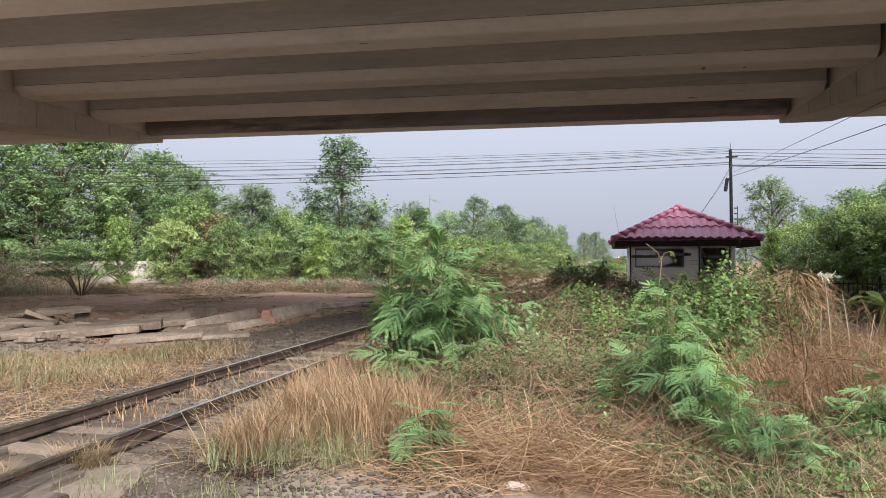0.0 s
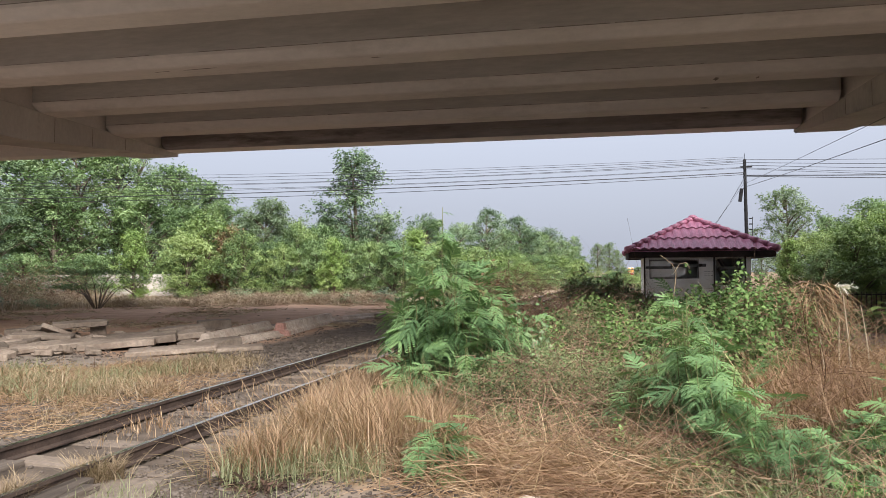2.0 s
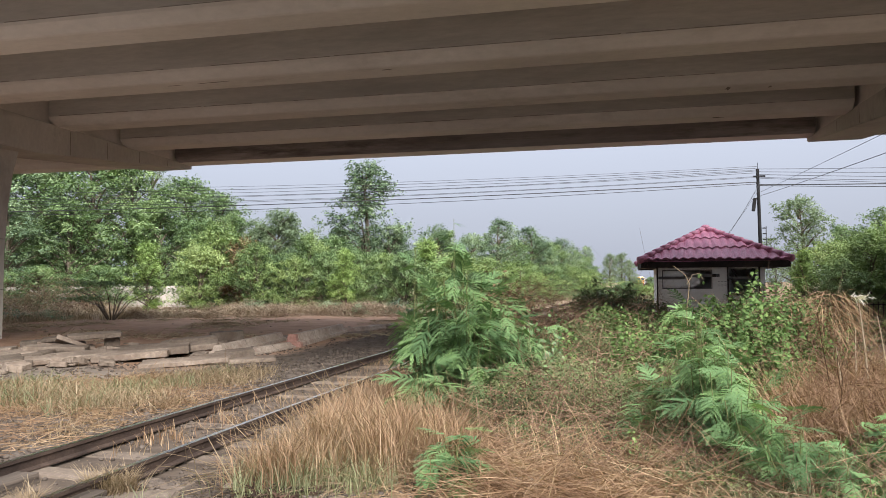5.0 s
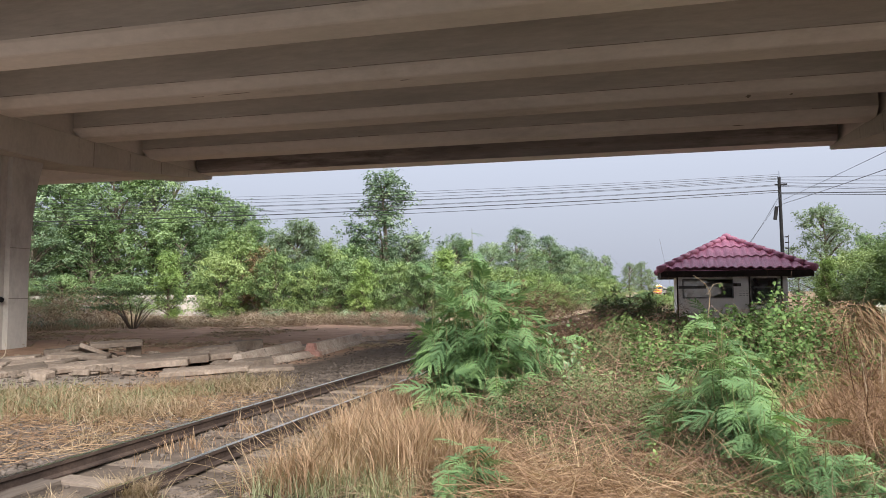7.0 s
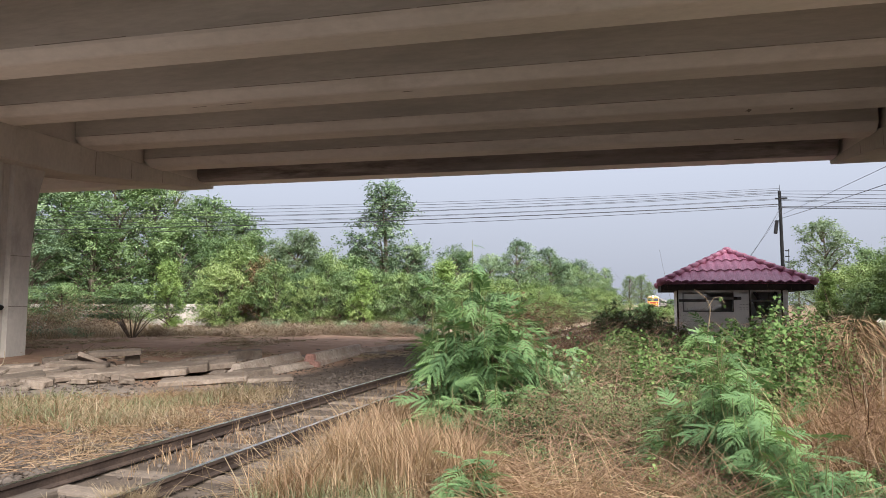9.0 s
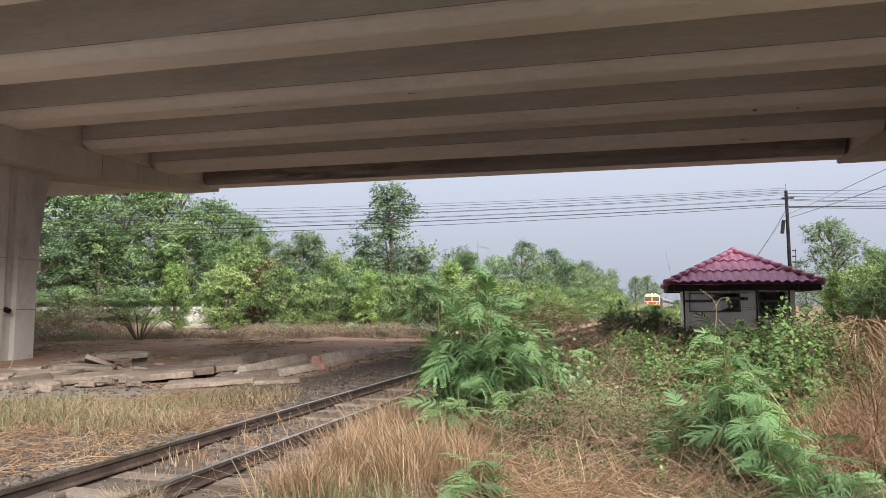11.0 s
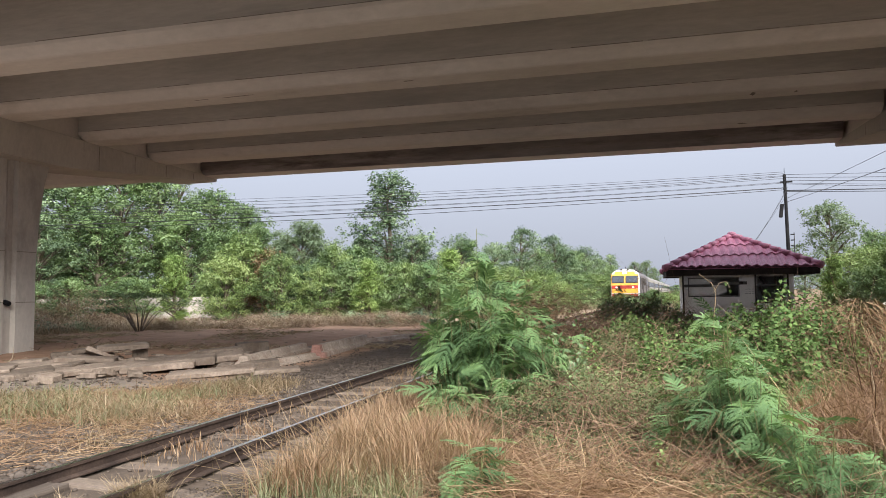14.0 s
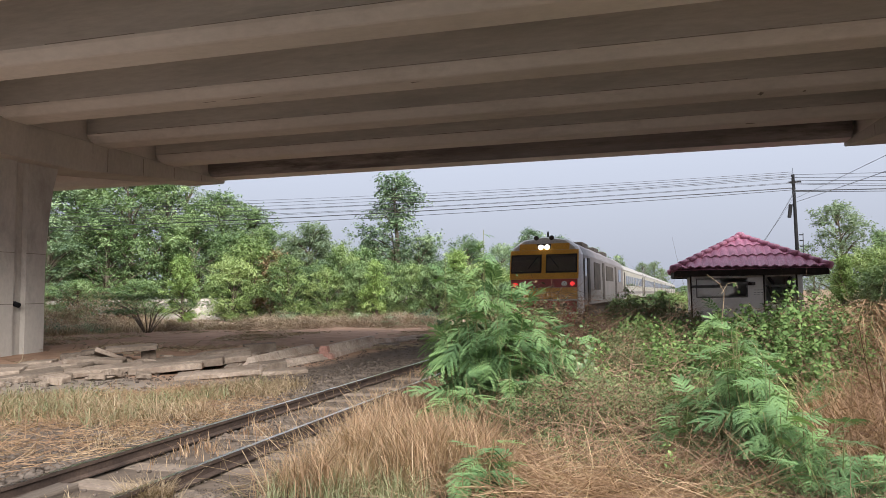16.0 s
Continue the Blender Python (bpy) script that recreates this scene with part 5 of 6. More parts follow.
def feathery_bush(b, r, height, width, count, label, seed, lean=(0, 0), base=0.0, size=1.0):
    """Several thin stems, each with spirals of feathery leaves, each leaf a piece of its own."""
    rng = random.Random(seed)
    count, size = int(count * 1.75), size * 0.86
    x, y = polar(b, r)
    bush = new("feathery_bush")
    bush.matrix_basis = pose(x, y, ground_height(x, y) - 0.03)
    tagged(bush, label, "bush", "feathery bushes")
    stems = max(2, count // 9)
    V, F = [], []
    lines = []
    for s in range(stems):
        a = s * 2.4 + rng.uniform(-0.4, 0.4)
        out = (s / max(1, stems - 1)) ** 0.6
        h = height * (1.0 - 0.45 * out * rng.uniform(0.3, 1.0))
        rad = width * 0.5 * (0.1 + 0.75 * out)
        foot = Vector((rng.uniform(-0.06, 0.06), rng.uniform(-0.06, 0.06), 0))
        tip = Vector((lean[0] * h + rad * math.cos(a), lean[1] * h + rad * math.sin(a), h))
        mid = foot.lerp(tip, 0.5) + Vector((0.3 * rad * math.cos(a), 0.3 * rad * math.sin(a), 0.02 * h))
        pts = [foot.lerp(mid, k).lerp(mid.lerp(tip, k), k) for k in (0, 0.25, 0.5, 0.75, 1)]
        tube(V, F, pts, [0.014 * size, 0.011 * size, 0.008 * size, 0.006 * size, 0.003], 5)
        lines.append(pts)
    link("stem", mesh_of("stem", V, F, M_STEM), bush)
    low = max(base, 0.16)
    for i in range(count):
        pts = lines[i % stems]
        k = low + (1 - low) * (i // stems + rng.uniform(0.2, 1.0)) / (count / stems + 0.6)
        k = min(1.0, k)
        f = min(3.999, k * 4)
        p = pts[int(f)].lerp(pts[int(f) + 1], f - int(f))
        a = i * 2.4 + rng.uniform(-0.5, 0.5)
        tilt = rng.uniform(-25, 50) - (40 if k > 0.9 else 0)
        s = size * rng.uniform(0.8, 1.25) * (0.8 if k > 0.9 else 1.0)
        link("frond", FRONDS[i % 6], bush, pose(p.x, p.y, p.z, rng.uniform(-25, 25), tilt, math.degrees(a)) @ Matrix.Diagonal((s, s, s, 1)))
    return bush


def build_feathery():
    L = "feathery green bush with fine twice-divided leaves"
    feathery_bush(-13.2, 8.0, 1.92, 1.2, 160, "tall feathery green bush standing beside the track", 1, size=0.95)
    feathery_bush(-13.7, 7.8, 2.34, 0.3, 15, "slender feathery shoot rising above its bush", 21, base=0.66, size=0.68)
    feathery_bush(-16.9, 7.9, 2.0, 0.2, 5, "slender feathery shoot rising above its bush", 26, base=0.8, size=0.75)
    feathery_bush(-15.3, 7.9, 1.62, 1.0, 84, L, 22, size=0.92)
    feathery_bush(-10.8, 8.2, 1.62, 1.15, 90, L, 23, size=0.92)
    feathery_bush(-15.6, 7.3, 0.75, 0.9, 30, L, 25, size=0.85)
    feathery_bush(-12.0, 7.4, 0.95, 0.9, 40, L, 27, size=0.85)
    feathery_bush(-13.4, 5.3, 0.5, 0.6, 30, "small feathery seedling in dry straw", 2, size=0.62)
    feathery_bush(5.5, 6.6, 1.34, 0.85, 80, L, 3, size=0.74)
    feathery_bush(7.4, 6.2, 1.0, 0.85, 64, L, 4, size=0.72)
    feathery_bush(2.0, 6.3, 0.72, 0.5, 24, L, 24, size=0.66)
    feathery_bush(9.7, 5.7, 0.78, 0.75, 50, L, 5, size=0.6)
    feathery_bush(12.2, 5.4, 0.62, 0.85, 52, L, 6, size=0.58)
    feathery_bush(15.0, 5.4, 0.52, 0.7, 34, L, 28, size=0.54)
    feathery_bush(19.3, 6.3, 0.72, 0.9, 52, L, 7, size=0.64)
    feathery_bush(-8.8, 8.5, 1.3, 0.95, 60, L, 29, size=0.85)
    feathery_bush(-6.6, 9.3, 1.0, 0.9, 30, L, 8, size=0.85)
    feathery_bush(4.5, 10.5, 1.35, 0.5, 20, "pale young feathery bush before the hut", 9, size=0.85)


build_feathery()


def heart_leaves(rng, centres, normals, length, width):
    """Six-cornered leaves, broad near the stalk and pointed at the tip, hanging a little."""
    n = len(centres)
    normals = normals / np.maximum(np.linalg.norm(normals, axis=1, keepdims=True), 1e-6)
    side = np.cross(normals, rng.normal(size=(n, 3)))
    side /= np.maximum(np.linalg.norm(side, axis=1, keepdims=True), 1e-6)
    fwd = np.cross(side, normals)
    fwd *= np.sign(-fwd[:, 2:3] + 0.2)
    ln = length * rng.uniform(0.55, 1.35, (n, 1))
    wd = ln * width / length
    V = np.stack([centres + fwd * ln * a + side * wd * b - normals * ln * c for a, b, c in
                  ((-0.32, 0, 0), (-0.44, 0.3, 0.02), (-0.08, 0.5, 0.08), (0.56, 0, 0.14), (-0.08, -0.5, 0.08), (-0.44, -0.3, 0.02))], 1).reshape(-1, 3)
    F = (np.arange(n)[:, None] * 6 + np.array([[0, 1, 2, 3, 4, 5]]))
    F = np.concatenate([F[:, [0, 1, 2, 3]], F[:, [0, 3, 4, 5]]])
    return V, F


def heap(rng, centre, radii, count, leaf, mat, name, label, heart=0.8, fill=0.5):
    """A mound of leaves over an uneven dome."""
    d = rng.normal(size=(count, 3))
    d[:, 2] = np.abs(d[:, 2])
    d /= np.linalg.norm(d, axis=1, keepdims=True)
    lump = np.array([0.75 + 0.5 * noise.noise((v[0] * 2.2 + centre[0], v[1] * 2.2 + centre[1], v[2] * 2.2)) for v in d])[:, None]
    rr = rng.uniform(0, 1, (count, 1)) ** fill
    P = np.array(centre)[None] + d * np.array(radii)[None] * lump * (0.45 + 0.6 * rr)
    V, F = heart_leaves(rng, P, d * 0.6 + np.array([0, -0.25, 0.6]) + rng.normal(size=d.shape) * 0.75, leaf, leaf * heart)
    return tagged(link(name, quick_mesh(name, V, F, mat)), label, "bush", kind="stuff")


def twigs(rng, centre, radii, count, length, mat, name, label, r=0.005):
    """A tangle of thin bent stems strewn through a dome."""
    n = count * 5
    d = rng.normal(size=(n, 3))
    d[:, 2] = np.abs(d[:, 2])
    d /= np.linalg.norm(d, axis=1, keepdims=True)
    P = np.array(centre)[None] + d * np.array(radii)[None] * rng.uniform(0.35, 1.0, (n, 1))
    u = rng.normal(size=(n, 3))
    u[:, 2] = u[:, 2] * 0.5 + 0.15
    V, F = ribbons(rng, P, u, length * 0.75, r * 0.42, 1.1, 0.35)
    return tagged(link(name, quick_mesh(name, V, F, mat)), label, "bush", kind="stuff")


def build_thicket():
    rng = np.random.default_rng(23)
    G, Dd, T, W = "broad-leaved green vine heaped over the thicket", "withered brown vine leaves in the thicket", "tangle of dry brown stems in the thicket", "fine-leaved olive weeds tangled with dry stems"
    rows = [
        # bearing, range, half width, half depth, height, leaves, dead leaves, kind of leaf
        (-10.5, 8.2, 0.9, 0.8, 0.85, 900, 1000, M_WEED), (-6.0, 9.0, 1.0, 0.9, 1.0, 1700, 600, M_VINE), (-3.5, 8.0, 0.9, 0.8, 0.95, 1700, 900, M_WEED),
        (-1.5, 10.5, 1.2, 1.0, 1.3, 1800, 1100, M_WEED), (2.2, 9.5, 1.0, 0.9, 1.25, 2200, 500, M_VINE), (1.0, 7.5, 0.8, 0.7, 0.85, 1500, 800, M_WEED),
        (6.0, 9.2, 0.9, 0.9, 1.3, 2000, 300, M_VINE), (9.2, 9.2, 0.7, 0.8, 1.7, 2200, 600, M_VINE), (11.3, 9.8, 0.6, 0.6, 1.8, 1700, 900, M_VINE), (12.8, 10.2, 0.65, 0.8, 1.75, 1100, 1500, M_VINE), (14.6, 10.6, 0.7, 0.6, 1.45, 350, 2200, M_WEED), (16.5, 11.5, 0.8, 0.8, 1.0, 500, 900, M_WEED),
        (-9.5, 6.9, 0.75, 0.6, 0.85, 1300, 900, M_WEED), (-5.5, 6.9, 0.8, 0.6, 0.85, 1500, 900, M_WEED), (-1.5, 6.9, 0.7, 0.6, 0.78, 1300, 800, M_WEED),
        (7.5, 6.0, 0.9, 0.6, 0.42, 1000, 700, M_VINE), (9.5, 5.2, 0.6, 0.4, 0.25, 700, 500, M_WEED), (12.0, 5.0, 0.7, 0.5, 0.24, 700, 600, M_WEED), (15.5, 5.4, 0.8, 0.6, 0.3, 900, 700, M_VINE), (18.5, 5.6, 0.8, 0.6, 0.34, 900, 600, M_WEED), (19.5, 6.6, 0.8, 0.7, 0.5, 900, 500, M_VINE),
        (17.5, 8.5, 0.9, 0.8, 0.55, 300, 1200, M_WEED), (21.5, 9.0, 0.8, 0.7, 0.7, 800, 500, M_VINE), (3.5, 6.4, 0.6, 0.5, 0.55, 1000, 500, M_WEED), (-7.0, 6.0, 0.5, 0.4, 0.4, 300, 600, M_WEED), (-3.0, 5.7, 0.5, 0.4, 0.32, 350, 500, M_WEED), (1.5, 5.6, 0.5, 0.4, 0.36, 450, 450, M_WEED), (5.2, 5.4, 0.5, 0.4, 0.4, 900, 300, M_WEED),
        (-1.0, 14.0, 1.3, 1.2, 1.35, 1500, 900, M_VINE), (3.0, 13.5, 1.3, 1.2, 1.35, 1800, 400, M_VINE), (6.5, 14.0, 1.3, 1.2, 1.4, 1800, 300, M_VINE), (10.0, 15.0, 1.5, 1.3, 1.7, 1500, 500, M_VINE), (-4.0, 12.5, 0.9, 0.8, 1.05, 700, 900, M_WEED),
    ]
    for b, r, w, dp, h, green, dead, leafage in rows:
        x, y = polar(b, r)
        c = (x, y, -0.05)
        fine = leafage is M_WEED
        far = (0.026 if fine else 0.04) if r < 7 else (0.034 if fine else 0.047) if r < 12 else 0.075
        heap(rng, c, (w, dp, h), int(green * (5.0 if fine else 3.2) * (1.5 if b > 6 and r < 7 else 1.0)), far, leafage, "weed_leaves" if fine else "vine_leaves", W if fine else G, 0.5 if fine else 0.8)
        heap(rng, c, (w * 0.97, dp * 0.97, h * 0.95), int(dead * 1.7), far * 0.8, M_DEADLEAF, "withered_leaves", Dd, 0.5)
        twigs(rng, c, (w, dp, h * 0.95), 60 + dead // 12, 0.5, M_TWIG, "dry_stems", T, 0.004 + 0.0004 * r)
    # dead creeper hanging in strands over a stump at the thicket's edge
    x, y = polar(14.7, 10.0)
    n = 420
    a = rng.uniform(0, 2 * np.pi, n)
    d = rng.uniform(0.1, 1, n)
    q = np.stack([x + 0.42 * np.cos(a) * d, y + 0.4 * np.sin(a) * d, 1.42 - 0.2 * d * d + rng.uniform(-0.4, 0.04, n)], 1)
    V, F = ribbons(rng, q, np.stack([np.cos(a) * 0.5, np.sin(a) * 0.5, np.full(n, -0.1)], 1) + rng.normal(size=(n, 3)) * 0.25, 0.26, 0.0045, 0.3, 0.8)
    tagged(link("hanging_creeper", quick_mesh("hanging_creeper", V, F, M_DEADLEAF)), "dead reddish creeper hanging in strands over a stump", "vine", kind="stuff")
    # low dark hedge across the path
    for b, r, w, h in ((14.5, 21.0, 1.2, 1.1), (17.0, 21.5, 1.3, 0.9), (19.6, 21.5, 1.3, 0.8), (22.2, 21.5, 1.3, 0.9)):
        x, y = polar(b, r)
        heap(rng, (x, y, -0.05), (w, 0.8, h), 2600, 0.1, M_TREE_MID, "hedge_leaves", "low dark green hedge across the path", 0.4)
        twigs(rng, (x, y, 0), (w, 0.8, h), 70, 0.9, M_TWIG, "dry_stems", "bare sticks in the hedge", 0.012)
    # fresh sprigs low in the weeds
    for b, r, h in ((8.2, 5.3, 0.3), (11.2, 4.95, 0.22), (14.4, 4.9, 0.2), (16.8, 5.2, 0.26), (6.4, 5.25, 0.3), (0.8, 5.8, 0.42), (9.2, 7.3, 0.75), (10.4, 7.6, 0.85), (3.6, 7.4, 0.85)):
        x, y = polar(b, r)
        heap(rng, (x, y, -0.02), (0.14, 0.12, h), 110, 0.05, M_SAPLING, "leafy_sprig", "fresh bright green sprig low in the weeds", 0.5)
    x, y = polar(-6.4, 8.4)
    heap(rng, (x, y, 0.0), (0.6, 0.55, 1.2), 2000, 0.07, M_TREE_MID, "leafy_weed", "bright green broad-leaved weed beside the feathery bush", 0.5)
    # brown stalks and scrub beside the line, in front of where the train comes out
    for b, r, w, h, green, dead in ((-10.4, 13.5, 0.7, 1.95, 900, 1400), (-8.9, 14.0, 0.5, 1.75, 300, 1100), (-4.3, 19.5, 0.9, 0.7, 300, 900)):
        x, y = polar(b, r)
        heap(rng, (x, y, -0.05), (w, w, h), int(green * 1.6), 0.11, M_TREE_YELLOW, "leafy_weed", "yellow-green weed beside the line", 0.5)
        heap(rng, (x, y, -0.05), (w, w, h), dead // 2, 0.1, M_DEADLEAF, "withered_leaves", Dd, 0.5)
        twigs(rng, (x, y, 0), (w, w, h * 0.85), 340, 0.5, M_TWIG, "dry_stems", T, 0.009)
    for b, r, w, h in ((-8.0, 14.2, 0.5, 1.8), (-6.9, 14.6, 0.5, 1.75), (-5.8, 15.0, 0.5, 1.6), (-4.8, 15.2, 0.5, 1.4), (-3.6, 15.5, 0.5, 1.25)):
        x, y = polar(b, r)
        heap(rng, (x, y, 0.2), (w, w, h - 0.3), 220, 0.07, M_DEADLEAF, "withered_leaves", Dd, 0.4)
        twigs(rng, (x, y, 0), (w, w, h), 130, 0.7, M_TWIG, "dry_stems", "thin reddish dry stalks beside the line", 0.009)
        heap(rng, (x, y, 0.4), (w, w, h - 0.45), 90, 0.06, M_TREE_YELLOW, "leafy_weed", "yellow-green weed beside the line", 0.5)
    for b, r, w, h in ((-1.9, 21.0, 1.0, 1.9), (0.2, 21.5, 1.1, 1.7), (2.2, 22.5, 1.0, 1.2)):
        x, y = polar(b, r)
        heap(rng, (x, y, -0.05), (w, w, h), 3400, 0.13, M_SCRUB, "dark_scrub", "dark green scrub beside the line", 0.4)
        twigs(rng, (x, y, 0), (w, w, h), 120, 1.0, M_TWIG, "dry_stems", T, 0.01)


build_thicket()


# ---- stalks and fence at the thicket's edge ----
def build_stalks():
    rng = random.Random(51)
    for b, r, h, plume in ((17.0, 9.0, 1.42, True), (16.2, 9.2, 1.05, False), (18.2, 9.4, 1.2, False), (19.0, 9.0, 1.0, False), (15.4, 8.6, 0.9, False)):
        x, y = polar(b, r)
        stalk = tagged(new("reed_stalk"), "thin dry reed stalk with pale plume" if plume else "thin bent dry reed stalk", "reed", "reed stalks")
        stalk.matrix_basis = pose(x, y, -0.05)
        V, F = [], []
        lean = rng.uniform(-0.12, 0.16)
        pts = [Vector((lean * k * k * h, 0.05 * k, h * k)) for k in (0, 0.3, 0.6, 0.85, 1.0)]
        tube(V, F, pts, [0.01, 0.009, 0.008, 0.006, 0.004], 5)
        link("stem", mesh_of("stem", V, F, M_DRYBUSH), stalk)
        if plume:
            q = np.random.default_rng(int(b * 10))
            P = np.array(pts[-1])[None] + q.normal(size=(70, 3)) * np.array([0.04, 0.02, 0.01])
            V2, F2 = ribbons(q, P, q.normal(size=(70, 3)) * 0.7 + np.array([[1.0, 0, 0.05]]), 0.07, 0.004)
            link("plume", quick_mesh("plume", V2, F2, M_PLUME), stalk)
    # a climbing tendril before the hut
    x, y = polar(4.6, 9.0)
    t = tagged(new("vine_tendril"), "thin pale climbing tendril curling above the thicket", "vine")
    t.matrix_basis = pose(x, y, 0.9)
    V, F = [], []
    pts = [Vector((0.06 - 0.02 * math.sin(k * 6), 0, 0.85 * k)) if k < 0.85 else Vector((0.06 - 1.1 * (k - 0.85), 0, 0.72 + 0.9 * (k - 0.85))) for k in np.linspace(0, 1, 9)]
    tube(V, F, pts, [0.007] * 5 + [0.006, 0.005, 0.004, 0.003], 5)
    pts = [Vector((0.05, 0, 0.62)), Vector((0.12, 0, 0.74)), Vector((0.2, 0, 0.76)), Vector((0.24, 0, 0.68))]
    tube(V, F, pts, [0.005, 0.004, 0.004, 0.003], 5)
    link("stem", mesh_of("stem", V, F, M_STRAW_PALE), t)
    q = np.random.default_rng(8)
    V2, F2 = heart_leaves(q, np.array([[0.24, 0, 0.64], [0.2, 0, 0.73], [0.05, 0, 0.4], [0.07, 0, 0.2]]), q.normal(size=(4, 3)) + np.array([[0, -1.0, 0.3]]), 0.1, 0.07)
    link("leaves", quick_mesh("leaves", V2, F2, M_VINE), t)
    # dark railing beyond the path
    fence = tagged(new("metal_fence"), "dark metal picket fence beyond the path", "fence")
    ax, ay = polar(16.2, 25)
    fence.matrix_basis = pose(ax, ay, -0.05, 0, 0, -8)
    me = bpy.data.meshes.new("picket")
    bm = boxed(-0.012, 0.012, -0.012, 0.012, 0.0, 0.95)
    bm.to_mesh(me)
    bm.free()
    me.materials.append(M_POLE)
    for i in range(40):
        link("picket", me, fence, pose(0.13 * i, 0, 0))
    for z in (0.2, 0.85):
        part("rail", boxed(-0.05, 5.2, -0.03, -0.013, z, z + 0.04), M_POLE, fence)
    for i in range(4):
        part("post", boxed(1.7 * i - 0.09, 1.7 * i - 0.03, -0.03, 0.03, 0.0, 1.1), M_POLE, fence)


build_stalks()


# ---- broken concrete in the yard ----
def slab_mesh(seed, lx, ly, lz):
    """A cracked slab with a ragged outline and chipped edges."""
    rng = random.Random(seed)
    pts = []
    for k in range(16):
        a = 2 * math.pi * k / 16
        q = max(abs(math.cos(a)), abs(math.sin(a)))
        s = rng.uniform(0.95, 1.02)
        pts.append((lx / 2 * math.cos(a) / q * s, ly / 2 * math.sin(a) / q * s))
    bm = prism(bmesh.new(), pts, 0, lz, "z")
    bmesh.ops.bevel(bm, geom=bm.edges[:], offset=0.018, segments=1, affect="EDGES")
    for v in bm.verts:
        v.co += Vector((rng.uniform(-1, 1), rng.uniform(-1, 1), rng.uniform(-0.6, 0.6))) * 0.012
    me = bpy.data.meshes.new("concrete_slab")
    bm.to_mesh(me)
    bm.free()
    me.materials.append(M_SLAB)
    return me


def build_dry_bush():
    rng = np.random.default_rng(29)
    for b, r, w, h in ((-44.4, 40, 2.4, 2.5), (-48.0, 41, 2.6, 2.0), (-42.2, 42, 1.7, 1.6)):
        x, y = polar(b, r)
        heap(rng, (x, y, -0.05), (w, w, h), 3000, 0.12, M_DRYBUSH, "dry_bush", "straw-coloured dry bush at the yard's edge", 0.3)
        twigs(rng, (x, y, 0), (w, w, h), 160, 1.2, M_TWIG, "dry_stems", "dry stems of a withered bush", 0.012)
    for b, r, w, h in ((-38.5, 36, 1.2, 0.6), (-35.8, 37, 1.4, 0.7), (-33.2, 36, 1.3, 0.8), (-30.4, 37, 1.5, 0.9), (-28.0, 35, 1.3, 0.7), (-25.6, 36, 1.4, 1.0), (-23.2, 35, 1.2, 0.8), (-20.8, 35, 1.2, 0.9), (-18.6, 34, 1.0, 0.8)):
        x, y = polar(b, r)
        heap(rng, (x, y, -0.05), (w, w * 0.7, h), 1400, 0.09, M_FIELD, "dry_scrub", "low bleached scrub along the yard's far edge", 0.3)
        twigs(rng, (x, y, 0), (w, w * 0.7, h), 60, 0.6, M_TWIG, "dry_stems", "dry stems of low bleached scrub", 0.01)
    for b, r, w, h in ((-47, 37, 2.2, 0.7), (-44.5, 37, 1.5, 0.5), (-30, 41, 1.0, 0.9), (-24, 40, 1.0, 0.8), (-21.5, 36, 0.8, 0.7), (-18.5, 37, 0.9, 0.9), (-17, 31, 0.5, 0.6)):
        x, y = polar(b, r)
        heap(rng, (x, y, -0.05), (w, w * 0.7, h), 1500, 0.11, M_TREE_DARK, "low_scrub", "low dark scrub at the yard's edge", 0.4)


build_dry_bush()


